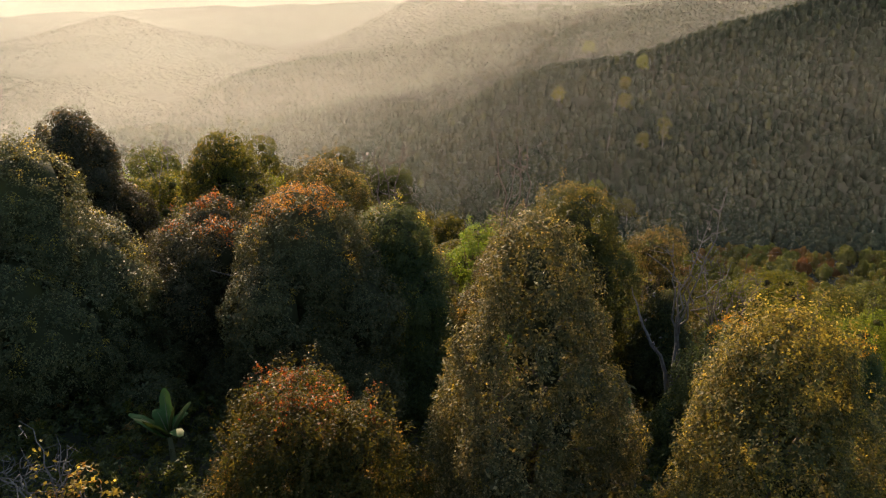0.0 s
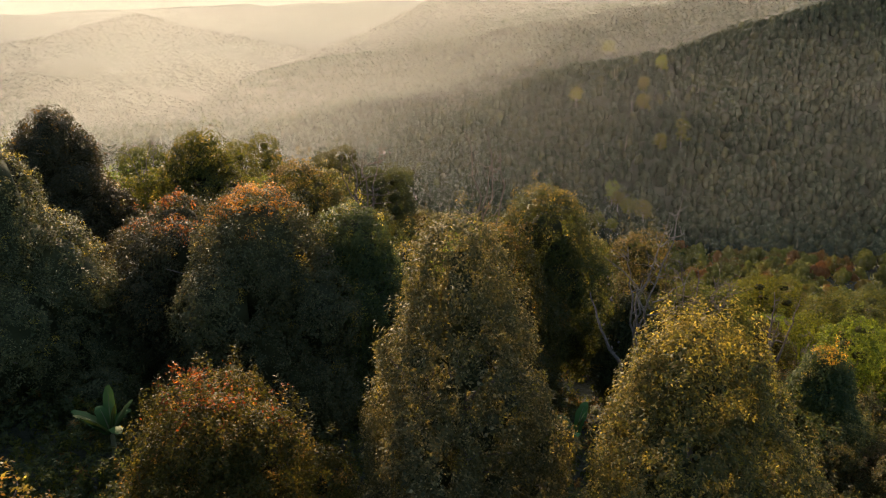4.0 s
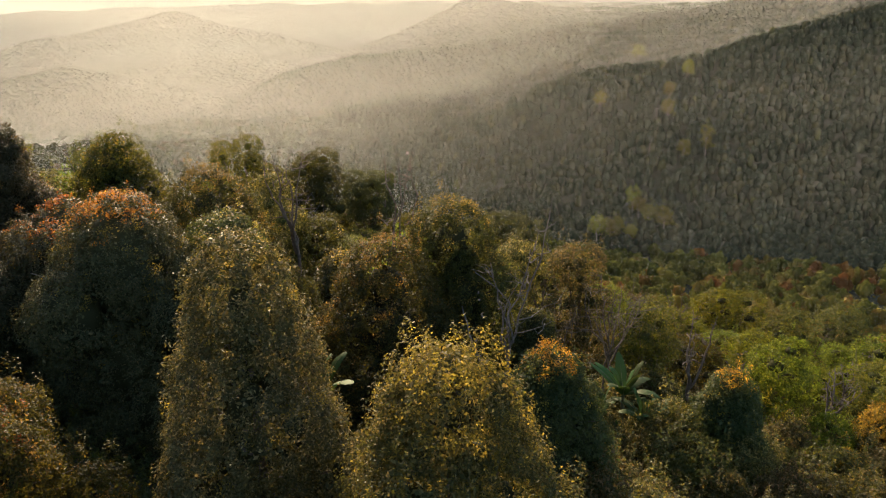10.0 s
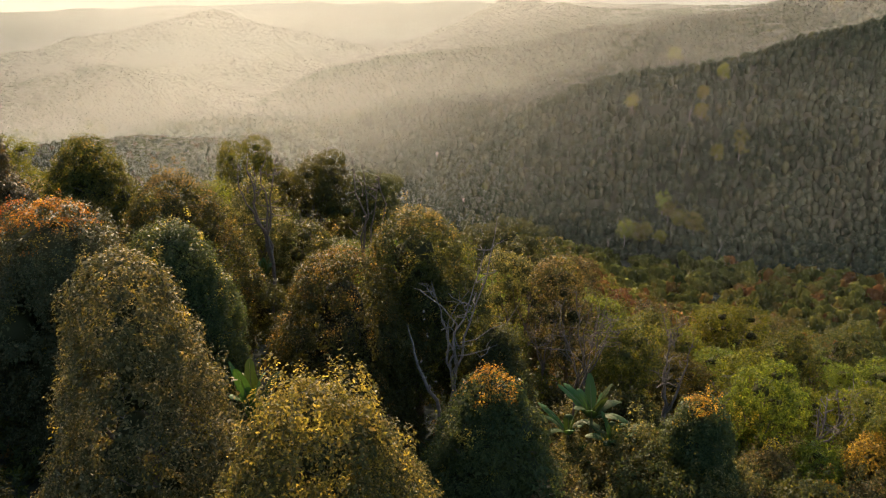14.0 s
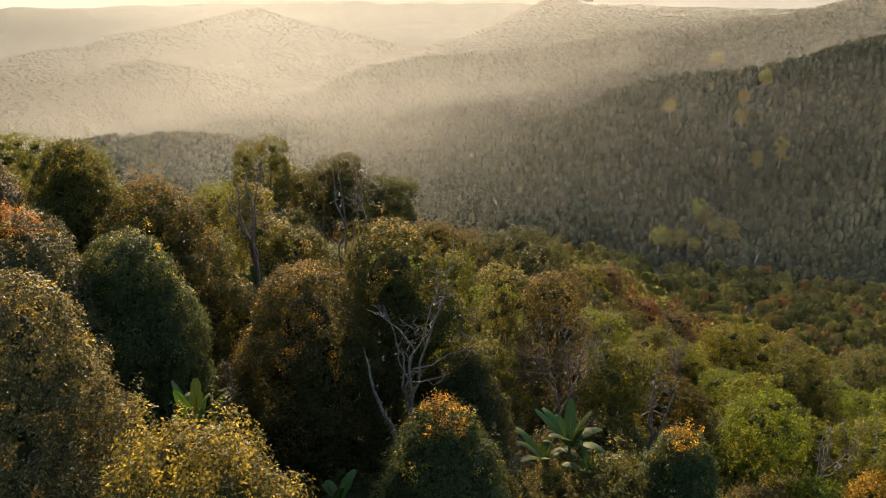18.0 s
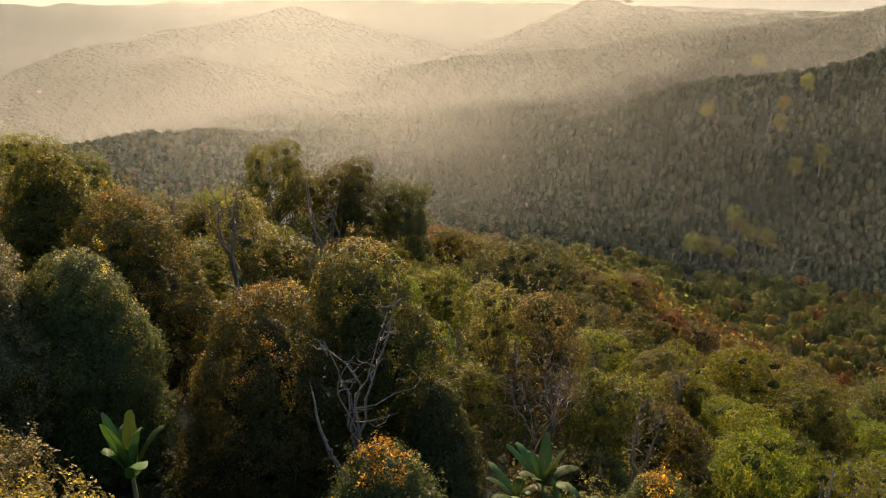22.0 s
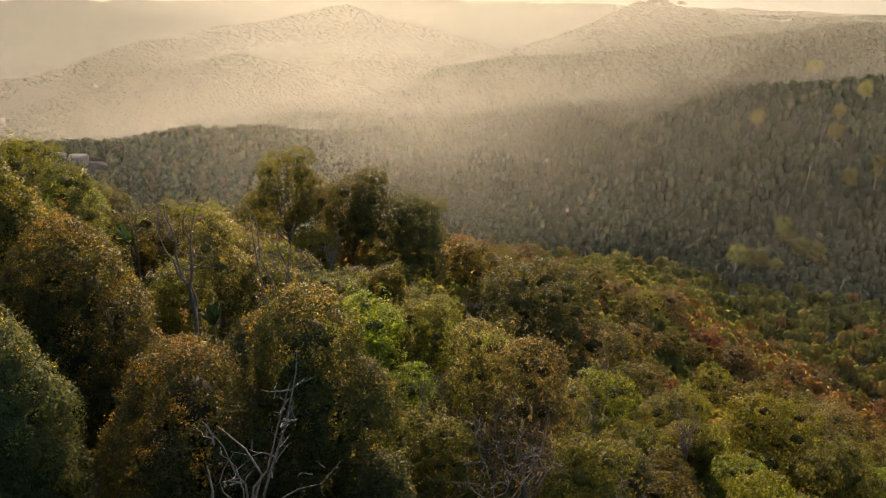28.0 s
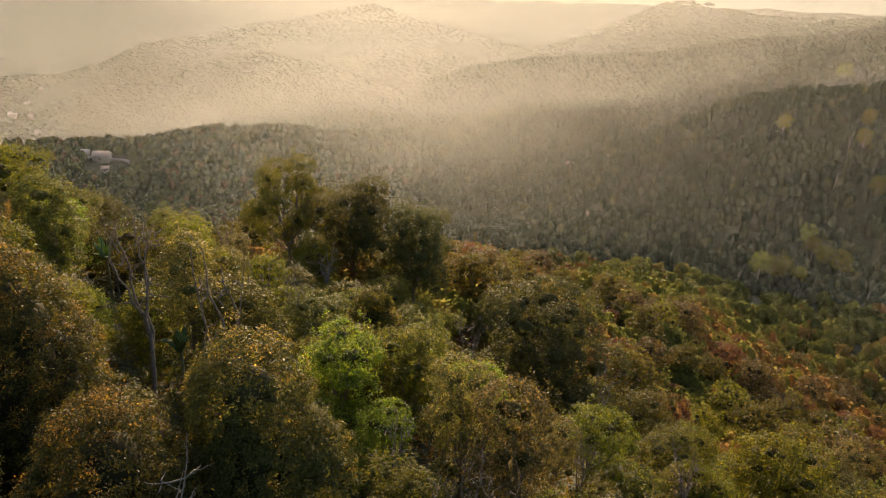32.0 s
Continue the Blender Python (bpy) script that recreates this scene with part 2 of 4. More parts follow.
def foliage(rng, centre, size, count, leaf, per=40, clump=0.34, shoots=0.05, thin=0.0, under=0.35, tight=0.92, sag=0.25, jitter=0.55, over=7, kite=True, back=0.0):
    """Leaves in small twig clumps over the outer skin of the masses. Gives the corners, the quads, and for each leaf its clump, its height and the way out."""
    n, clumps = len(centre), max(10, count // per)
    area = (size[:, 0] * size[:, 2]) / np.sum(size[:, 0] * size[:, 2])
    pick = rng.choice(n, clumps * over, p=area)
    way = unit(rng.normal(0, 1, (clumps * over, 3)))
    at = centre[pick] + way * size[pick] * rng.uniform(0.88, 1.03, (clumps * over, 1))
    free = (way[:, 2] > -0.25) | (rng.uniform(0, 1, len(way)) < under)
    for j in range(n):
        inside = np.sum(((at - centre[j]) / size[j]) ** 2, 1) < tight**2
        free &= ~(inside & (pick != j))
    if back:
        free &= (way[:, 1] < 0.35) | (rng.uniform(0, 1, len(way)) > back)
    if thin:
        free &= rng.uniform(0, 1, len(way)) > thin
    at, way = at[free][:clumps], way[free][:clumps]
    way = unit(way / size[pick[free][:clumps]] * size.mean())
    m = len(at)
    wide = clump * rng.uniform(0.6, 1.35, m)
    shoot = (rng.uniform(0, 1, m) < shoots) & (way[:, 2] > 0.05)
    at = at + np.where(shoot, 1.0, 0.0)[:, None] * (0.6 * way + np.array([0, 0, 0.8])) * clump
    stretch = np.stack([np.where(shoot, 0.55, 1.0), np.where(shoot, 0.55, 1.0), np.where(shoot, 2.0, 0.85)], 1)
    c = np.repeat(np.arange(m), per)
    d = unit(0.85 * way[c] + rng.normal(0, 0.72, (len(c), 3)) + np.array([0, 0, 0.25]))
    base = at[c] + d * (wide[c] * rng.uniform(0.1, 1, len(c)) ** 0.5)[:, None] * stretch[c]
    face = unit(0.5 * d + 0.45 * way[c] + np.array([0, 0, 0.4]) + rng.normal(0, jitter, (len(c), 3)))
    run = 0.55 * d + 0.3 * way[c] + rng.normal(0, 0.6, (len(c), 3)) - np.array([0, 0, sag])
    side = unit(np.cross(run, face))
    run = unit(np.cross(face, side))
    ln = leaf[0] * rng.uniform(0.65, 1.3, (len(c), 1))
    wd = leaf[1] * rng.uniform(0.75, 1.25, (len(c), 1))
    mid = base + run * ln * 0.42
    if not kite:
        v = np.stack([base + side * wd * 0.5, base + run * ln, base - side * wd * 0.5], 1)
        return v.reshape(-1, 3), np.arange(3 * len(c)).reshape(-1, 3), c, base[:, 2], way[c]
    v = np.stack([base, mid + side * wd * 0.5 + face * wd * 0.1, base + run * ln - face * ln * 0.12, mid - side * wd * 0.5 + face * wd * 0.1], 1)
    return v.reshape(-1, 3), np.arange(4 * len(c)).reshape(-1, 4), c, base[:, 2], way[c]


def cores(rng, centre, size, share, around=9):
    """Rough closed dark bodies added inside the masses, to block light and imitate shade."""
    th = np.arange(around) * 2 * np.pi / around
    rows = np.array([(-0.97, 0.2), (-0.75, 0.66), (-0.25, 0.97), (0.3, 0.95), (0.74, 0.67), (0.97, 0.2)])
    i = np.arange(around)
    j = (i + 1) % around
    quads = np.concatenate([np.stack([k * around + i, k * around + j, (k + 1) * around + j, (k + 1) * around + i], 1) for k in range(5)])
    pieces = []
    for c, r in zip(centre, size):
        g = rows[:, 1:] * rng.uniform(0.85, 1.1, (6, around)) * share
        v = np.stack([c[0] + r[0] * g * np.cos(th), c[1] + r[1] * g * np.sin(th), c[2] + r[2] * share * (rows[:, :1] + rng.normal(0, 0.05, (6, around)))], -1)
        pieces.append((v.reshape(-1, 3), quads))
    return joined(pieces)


# ---- the lie of the land ----
def ridge_z(x, y, line, slope, power=1.0):
    """Height of a ridge: its crest line, falling off on both sides."""
    best = np.full(np.shape(x), -1e4)
    for (x0, y0, z0), (x1, y1, z1) in zip(line, line[1:]):
        dx, dy = x1 - x0, y1 - y0
        s = np.clip(((x - x0) * dx + (y - y0) * dy) / (dx * dx + dy * dy), 0, 1)
        d = np.hypot(x - x0 - s * dx, y - y0 - s * dy)
        best = np.maximum(best, z0 + s * (z1 - z0) - slope * (np.sqrt(d * d + 100) - 10) ** power)
    return best


RIDGE_RIGHT = [(-300, 640, -170), (-172, 574, -114), (-89, 512, -81), (-10, 483, -46), (58, 497, -40), (128, 530, -17), (194, 568, -4), (420, 700, 60), (800, 800, 120)]
RIDGE_LEFT_SPUR = [(-620, 250, -120), (-464, 373, -106), (-413, 434, -98), (-378, 468, -92), (-353, 489, -98), (-301, 526, -122), (-262, 549, -139)]
RIDGE_LOW = [(-420, 560, -135), (-359, 583, -110), (-326, 605, -103), (-299, 619, -101), (-254, 641, -112), (-206, 660, -126)]
RIDGE_WEST = [(-1100, 640, -170), (-880, 734, -190), (-832, 790, -180), (-761, 863, -132), (-683, 929, -103), (-619, 975, -127), (-564, 1010, -152), (-506, 1042, -185)]
RIDGE_FAR_WEST = [(-1600, 700, -230), (-1223, 1025, -198), (-1054, 1204, -133), (-920, 1313, -107), (-780, 1404, -80), (-630, 1481, -120), (-480, 1560, -200)]
RIDGE_NORTH = [(-400, 740, -120), (-288, 790, -88), (-233, 810, -75), (-122, 837, -62), (-2, 849, -47), (84, 847, -24), (400, 900, 40), (800, 1000, 90)]
RIDGE_FAR_NORTH = [(-520, 1400, -210), (-421, 1432, -156), (-325, 1458, -101), (-213, 1481, -61), (-147, 1490, -53), (-54, 1497, -59), (59, 1499, -75), (129, 1495, -72), (500, 1500, 10)]


def land(x, y):
    """Ground height."""
    x, y = np.asarray(x, float), np.asarray(y, float)
    home = 27 - 0.3 * y - 0.14 * x - 0.1 * np.maximum(0, y - 60) - 0.45 * np.maximum(0, -70 - x)
    home = home - 0.45 * np.maximum(0, x - 5) * np.clip((y - 70) / 80, 0, 1) - 0.32 * np.maximum(0, -30 - x) * np.clip((y - 50) / 40, 0, 1) - 0.15 * np.maximum(0, x - 60)
    ease = lambda v, a, b: np.clip((v - a) / (b - a), 0, 1) ** 2 * (3 - 2 * np.clip((v - a) / (b - a), 0, 1))
    home = home - 7.5 * ease(y, 70, 94) * (1 - ease(y, 125, 175)) * ease(x, -16, -3) * (1 - ease(x, 16, 42))
    home = np.minimum(home, 60 + 0.1 * (home - 60))
    far = np.hypot(x, y)
    base = -99 - 0.27 * np.clip(far - 400, 0, 1100) + 0.125 * np.clip(far - 2300, 0, 3000)
    all_z = [home, base]
    for line, slope in ((RIDGE_RIGHT, 0.62), (RIDGE_LEFT_SPUR, 0.38), (RIDGE_LOW, 0.4), (RIDGE_WEST, 0.4), (RIDGE_FAR_WEST, 0.35), (RIDGE_NORTH, 0.42), (RIDGE_FAR_NORTH, 0.45)):
        all_z.append(ridge_z(x, y, line, slope))
    z = 6.0 * np.log(sum(np.exp(np.clip((h + 150) / 6.0, -60, 120)) for h in all_z)) - 150
    rough = np.clip((far - 90) / 250, 0, 1)
    z = z + rough * (5 * np.sin(x / 47 + 1.3 * np.sin(y / 61)) + 4 * np.sin(y / 39 + 1.7 * np.sin(x / 53))) + 0.35 * np.sin(x / 3.1 + y / 4.3) + 0.3 * np.sin(x / 5.2 - y / 2.9)
    return z


def build_ground():
    cx, cy, na, nr = 10.0, 5.0, 300, 150
    ang = np.linspace(0, 2 * np.pi, na, endpoint=False)
    rad = np.concatenate([[0.0], np.geomspace(3, 4850, nr)])
    x, y = cx + rad[1:, None] * np.sin(ang), cy + rad[1:, None] * np.cos(ang)
    verts = np.stack([x, y, land(x, y)], -1).reshape(-1, 3)
    verts = np.concatenate([[[cx, cy, float(land(cx, cy))]], verts])
    i = np.arange(na)
    j = (i + 1) % na
    quads = [np.stack([1 + r * na + i, 1 + (r + 1) * na + i, 1 + (r + 1) * na + j, 1 + r * na + j], 1) for r in range(nr - 1)]
    hub = np.stack([np.zeros(na // 2, int), 1 + 2 * np.arange(na // 2), 1 + 2 * np.arange(na // 2) + 1, 1 + (2 * np.arange(na // 2) + 2) % na], 1)
    me = mesh("ground", verts, np.concatenate([hub] + quads), [GROUND])
    me.polygons.foreach_set("use_smooth", np.ones(len(me.polygons), bool))
    tagged(new("ground", me), "leaf-littered hillside and wooded valley ground", "ground", kind="structure")


build_ground()


# ---- trees ----
def tree(name, label, group, at, top, half, crown_high, leaf, shape=(2.4, 2.0), leaves=9000, size=(0.2, 0.09), flush=0.0, lumps=26, bump=0.2, seed=1, lean=(0, 0), bare=0.0, core=True, depth=0.1, sink=0.3, bark=None, fine=True, cap=None, rim=0.06, shoots=0.03, twigs=0):
    """A leafy tree rooted in the ground: trunk, limbs and crown. top is the height of its tip; flush: how far young red leaves cap it."""
    rng = np.random.default_rng(seed)
    x, y = at
    foot = float(land(x, y)) - sink
    tall = top - foot
    root = new(name)
    root.location = (x, y, foot)
    tagged(root, label, "tree", group)
    base = tall - crown_high
    tip = np.array([lean[0] * 0.8, lean[1] * 0.8, tall - 0.15 * crown_high])
    r0 = 0.018 * tall + 0.03
    trunk_points = np.array([(0, 0, 0), (0.05, -0.03, 0.3 * base + 0.2), (0.1 * lean[0], 0.1 * lean[1], base), (0.4 * lean[0] + 0.1, 0.4 * lean[1], base + 0.4 * crown_high), tip])
    v, q = tube(trunk_points, r0 * np.array([1.25, 1.0, 0.85, 0.5, 0.15]), 8)
    stem = (v, q)
    boughs = []
    for i in range(9):
        u = rng.uniform(0.05, 0.75)
        start = np.array([0.3 * lean[0] * u, 0.3 * lean[1] * u, base + u * crown_high * 0.8])
        th = i * 2.4 + rng.uniform(-0.4, 0.4)
        reach = half * max(0.25, (1 - u ** shape[0])) ** (1 / shape[1]) * rng.uniform(0.7, 0.95)
        end = start + np.array([reach * math.cos(th), reach * math.sin(th), crown_high * rng.uniform(0.1, 0.25)])
        boughs.append(limb(rng, start, end, r0 * 0.35, r0 * 0.08))
    v, q = stem if fine else joined([stem] + boughs)
    part("trunk", mesh("trunk", v, q, [bark or BARK]), root)
    if fine:
        for bv, bq in boughs:
            part("limb", mesh("limb", bv, bq, [bark or BARK]), root)
    centre, girth = lobes_of(rng, lumps, half, crown_high, *shape, lean, bump)
    n = int(leaves * 2.1)
    v, q, c, high, out = foliage(rng, centre, girth, n, (size[0] * 0.78, size[1] * 0.78), 36, 2.7 * size[0] + 0.04, shoots, bare, back=0.5)
    u = high / crown_high
    whole = c.max() + 1
    chance, blot = rng.uniform(0, 1, whole)[c], rng.normal(0, 0.07, whole)[c]
    slots = np.zeros(len(q), np.int32)
    # Some upper outer clumps turn tan: young growth plus painted rim light.
    slots[(chance < rim) & (u > 0.35) & (out[:, 2] > 0.0)] = 3
    if flush:
        slots[u + blot + 0.1 * (out[:, 2] - 0.8) > 1 - 0.4 * flush] = 1
    # Added dark cores stop sun leaking through, so the crown's near side stays dark.
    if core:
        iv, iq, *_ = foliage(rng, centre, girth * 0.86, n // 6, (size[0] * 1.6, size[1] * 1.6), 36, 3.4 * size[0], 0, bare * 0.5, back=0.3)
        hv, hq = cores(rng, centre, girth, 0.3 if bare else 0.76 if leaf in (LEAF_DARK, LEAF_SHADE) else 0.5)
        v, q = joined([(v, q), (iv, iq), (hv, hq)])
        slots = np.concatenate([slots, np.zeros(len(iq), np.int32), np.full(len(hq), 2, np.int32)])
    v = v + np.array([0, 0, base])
    part("crown", mesh("crown", v, q, [leaf, cap or LEAF_TAN, SHADE_CORE, LEAF_TAN], slots), root)
    if twigs:
        pieces = []
        for t in range(twigs):
            k = int(rng.integers(0, len(centre)))
            way = unit(rng.normal(0, 1, 3) + np.array([0, 0, 0.4]))
            a, b = centre[k] * np.array([0.6, 0.6, 1]) - np.array([0, 0, 0.4]), centre[k] + way * girth[k] * rng.uniform(0.9, 1.08)
            pieces.append(limb(rng, a, b, 0.022, 0.006, 0.3, 7))
            for _ in range(3):
                e = a + (b - a) * rng.uniform(0.5, 0.95)
                pieces.append(limb(rng, e, e + unit(way + rng.normal(0, 0.7, 3)) * rng.uniform(0.3, 0.8), 0.011, 0.004, 0.25, 4))
        tv, tq = joined(pieces)
        part("twigs", mesh("twigs", tv + np.array([0, 0, base]), tq, [BARK_PALE]), root, "bare grey twigs showing through the leaves")["kind"] = "stuff"
    return root


CLOVE = "clove trees on the slope"
tree("clove_tree", "tall dark clove tree with dense rounded crown", CLOVE, (-16.8, 24.5), 33.0, 5.3, 12.2, LEAF_DARK, (2.2, 1.7), 59500, (0.115, 0.0598), seed=11, lumps=30, bump=0.26)
tree("clove_tree", "tall dark dome-shaped clove tree on the crest", CLOVE, (-25.6, 41.4), 30.8, 3.9, 9.5, LEAF_DARK, (2.4, 1.9), 31500, (0.148, 0.0782), seed=12, lumps=26, bump=0.2)
tree("clove_tree", "round-topped olive clove tree on the crest", CLOVE, (-15.9, 40.6), 29.5, 3.1, 8.0, LEAF_OLIVE, (2.3, 1.9), 17500, (0.18, 0.092), seed=13, lumps=30, bump=0.2)
tree("clove_tree", "broad dark clove tree capped with orange young leaves", CLOVE, (-13.0, 30.0), 29.3, 4.4, 10.2, LEAF_DARK, (3.6, 3.0), 42000, (0.123, 0.0644), 0.06, 20, 0.33, 14, cap=LEAF_FLUSH)
tree("clove_tree", "broad dark clove tree with red-orange crown edge", CLOVE, (-7.4, 27.4), 30.4, 4.4, 10.5, LEAF_DARK, (3.6, 3.0), 49000, (0.115, 0.0598), 0.06, 20, 0.33, 15, cap=LEAF_FLUSH)
tree("clove_tree", "golden-tipped dark clove tree behind the others", CLOVE, (-9.5, 38.8), 28.8, 5.1, 10.8, LEAF_DEEP, (2.0, 1.8), 40000, (0.139, 0.0736), 0.12, 18, 0.28, 16, rim=0.2)
tree("clove_tree", "slim dark column-shaped clove tree", CLOVE, (-4.4, 30.2), 29.3, 2.9, 9.8, LEAF_SHADE, (2.6, 2.1), 35000, (0.123, 0.0644), 0.0, 22, 0.28, 17)
tree("clove_tree", "large cone-shaped clove tree with pale glinting leaves", CLOVE, (1.75, 19.0), 32.8, 3.6, 12.2, LEAF_DULL, (1.7, 1.4), 56000, (0.115, 0.0598), 0.0, 64, 0.3, 18, bare=0.28, rim=0.05, shoots=0.12, twigs=60)
tree("clove_tree", "dark-crowned clove tree with tan crown edge", CLOVE, (4.0, 38.6), 27.6, 3.6, 9.6, LEAF_DEEP, (3.0, 2.3), 26250, (0.139, 0.0736), 0.12, 16, 0.34, 19, rim=0.12)
tree("clove_tree", "wide dark clove tree with several rounded masses", CLOVE, (1.6, 34.0), 26.8, 4.3, 10.5, LEAF_DEEP, (2.8, 2.4), 35000, (0.131, 0.069), 0.05, 18, 0.36, 20, rim=0.12)
tree("clove_tree", "near clove tree with orange young leaves", CLOVE, (-3.9, 14.9), 29.5, 3.0, 5.6, LEAF_OLIVE, (3.4, 2.5), 45500, (0.107, 0.0552), -0.12, 24, 0.45, 21, bare=0.3, cap=LEAF_FLUSH, rim=0.14, shoots=0.2, twigs=26)
tree("clove_tree", "near golden clove tree with glossy leaves", CLOVE, (7.75, 16.6), 31.25, 3.5, 10.2, LEAF_GOLD, (2.3, 1.9), 52500, (0.115, 0.0598), 0.15, 44, 0.34, 22, bare=0.2, rim=0.2, shoots=0.16, twigs=16)
tree("clove_tree", "dark dome-shaped clove tree with reddish cap", CLOVE, (9.8, 27.5), 25.3, 2.7, 7.0, LEAF_SHADE, (2.2, 1.9), 24500, (0.131, 0.069), 0.13, 40, 0.15, 23, cap=LEAF_FLUSH)
tree("young_clove_tree", "small dark dome-shaped clove tree with rusty cap", CLOVE, (18.2, 35.7), 20.4, 1.65, 4.6, LEAF_SHADE, (2.6, 2.1), 12250, (0.131, 0.069), 0.15, 24, 0.14, 24, cap=LEAF_FLUSH)
tree("young_clove_tree", "dark green pointed young clove tree", CLOVE, (8.7, 36.1), 22.8, 2.1, 6.0, LEAF_SHADE, (1.5, 1.4), 12250, (0.131, 0.069), 0.0, 30, 0.18, 25)
tree("young_clove_tree", "tiny round clove tree beside the banana plants", CLOVE, (16.3, 38.8), 16.5, 0.8, 2.0, LEAF_OLIVE, (2.6, 2.1), 3850, (0.123, 0.0644), 0.1, 14, 0.15, 26, sink=0.1)
tree("clove_tree", "dark round clove tree low on the slope", CLOVE, (16.0, 50.5), 15.5, 2.3, 6.0, LEAF_DARK, (2.3, 1.8), 10500, (0.18, 0.092), 0.0, 22, 0.25, 27)

SLOPE = "broadleaf trees on the slope"


def broadleaf(name, label, group, at, top, half, crown_high, leaf, leaves=4000, size=(0.3, 0.15), masses=10, seed=1, puff=0.42, flat=0.65, fine=True, sink=0.3, bark=None, lean=(0, 0), taper=0.62, rise=0.8, dense=0.34):
    """An open-crowned tree: limbs that each carry a loose mass of leaves, with gaps between."""
    rng = np.random.default_rng(seed)
    x, y = at
    foot = float(land(x, y)) - sink
    tall = top - foot
    root = new(name)
    root.location = (x, y, foot)
    tagged(root, label, "tree", group)
    base = tall - crown_high
    r0 = 0.014 * tall + 0.03
    fork = np.array([lean[0] * 0.4, lean[1] * 0.4, base * 0.9 + 0.1 * tall])
    stem = limb(rng, (0, 0, 0), fork, r0 * 1.2, r0 * 0.8, 0.06, 6)
    boughs, centre, girth = [], [], []
    for i in range(masses):
        u = ((i + rng.uniform(0.1, 0.9)) / masses) ** rise
        th = i * 2.4 + rng.uniform(-0.5, 0.5)
        r = half * (1 - taper * u) * rng.uniform(0.25, 0.95)
        rc = half * puff * rng.uniform(0.65, 1.3)
        c = np.array([r * math.cos(th) + lean[0] * u, r * math.sin(th) + lean[1] * u, base + (crown_high - rc * flat) * (0.1 + 0.92 * u)])
        boughs.append(limb(rng, fork * rng.uniform(0.75, 1.0) if u < 0.5 else fork + (c - fork) * 0.08, c, r0 * 0.5, r0 * 0.12, 0.14, 7))
        centre.append(c), girth.append((rc, rc * rng.uniform(0.8, 1.15), rc * flat))
    centre, girth = np.array(centre), np.array(girth)
    v, q = stem if fine else joined([stem] + boughs)
    part("trunk", mesh("trunk", v, q, [bark or BARK]), root)
    if fine:
        for bv, bq in boughs:
            part("limb", mesh("limb", bv, bq, [bark or BARK]), root)
    v, q, c, high, out = foliage(rng, centre, girth, int(leaves * 1.3), (size[0] * 0.85, size[1] * 0.8), 18, 2.2 * size[0], 0.08, 0.15, 0.25, 0.8, 0.3, 0.6, kite=fine)
    slots = np.zeros(len(q), np.int32)
    # Bodies added in each leaf mass to hold back light and darken its inside.
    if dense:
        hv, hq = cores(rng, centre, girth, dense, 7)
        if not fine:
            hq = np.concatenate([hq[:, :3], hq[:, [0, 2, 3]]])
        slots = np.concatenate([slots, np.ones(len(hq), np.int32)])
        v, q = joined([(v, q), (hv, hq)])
    part("crown", mesh("crown", v, q, [leaf, SHADE_HEART], slots), root)
    return root


broadleaf("broadleaf_tree", "tall thin-crowned tree with bare stems on the crest", SLOPE, (-34.8, 94.0), 15.9, 5.6, 12.5, LEAF_OLIVE, 30000, (0.24, 0.14), 17, 31, 0.3, 0.85, taper=0.25, rise=0.9, dense=0.34)
broadleaf("broadleaf_tree", "spreading broadleaf tree with open green crown", SLOPE, (-24.4, 92.5), 14.7, 5.0, 11.5, LEAF_DEEP, 29000, (0.24, 0.14), 17, 32, 0.31, 0.85, taper=0.3, rise=0.9, dense=0.34)
broadleaf("broadleaf_tree", "spreading broadleaf tree with dense dark crown", SLOPE, (-17.0, 94.0), 12.3, 5.8, 11.0, LEAF_SHADE, 30000, (0.24, 0.14), 19, 33, 0.32, 0.8, taper=0.35, rise=0.9, dense=0.34)
broadleaf("broadleaf_tree", "broad dark green rounded tree", SLOPE, (2.5, 84.0), 10.4, 7.4, 12.0, LEAF_SHADE, 34000, (0.25, 0.156), 34, 34, 0.32, 0.75, taper=0.55)
broadleaf("broadleaf_tree", "feathery light green tree with thin stems", SLOPE, (4.3, 60.8), 14.4, 3.4, 7.5, LEAF_FRESH, 14000, (0.18, 0.101), 14, 35, 0.4, 0.7, dense=0)
tree("broadleaf_tree", "pale grey-green pointed tree", SLOPE, (-5.5, 64.4), 17.0, 3.2, 8.5, LEAF_OLIVE, (1.5, 1.4), 17500, (0.18, 0.101), 0.0, 24, 0.3, 36)
broadleaf("broadleaf_tree", "feathery yellow-green tree with thin stems", SLOPE, (23.4, 53.0), 14.0, 2.6, 6.5, LEAF_FRESH, 12250, (0.164, 0.092), 13, 37, 0.42, 0.75, dense=0)
broadleaf("broadleaf_tree", "wide olive tree with layered crown", SLOPE, (24.0, 66.0), 10.8, 5.0, 7.0, LEAF_FRESH, 17500, (0.205, 0.12), 18, 38, 0.36, 0.45)
broadleaf("broadleaf_tree", "leafy green tree at the edge of the crest", SLOPE, (-48.5, 68.5), 21.6, 4.4, 9.0, LEAF_FRESH, 13125, (0.23, 0.138), 14, 39, 0.42, 0.65)
broadleaf("broadleaf_tree", "thin golden-green tree beside the dark crown", SLOPE, (-11.5, 52.0), 24.0, 2.6, 7.0, LEAF_GOLD, 8750, (0.197, 0.11), 10, 40, 0.42, 0.7)
broadleaf("broadleaf_tree", "dark green leafy tree on the crest", SLOPE, (-27.5, 55.4), 24.6, 2.8, 7.5, LEAF_DEEP, 10500, (0.213, 0.12), 11, 41, 0.45, 0.75)
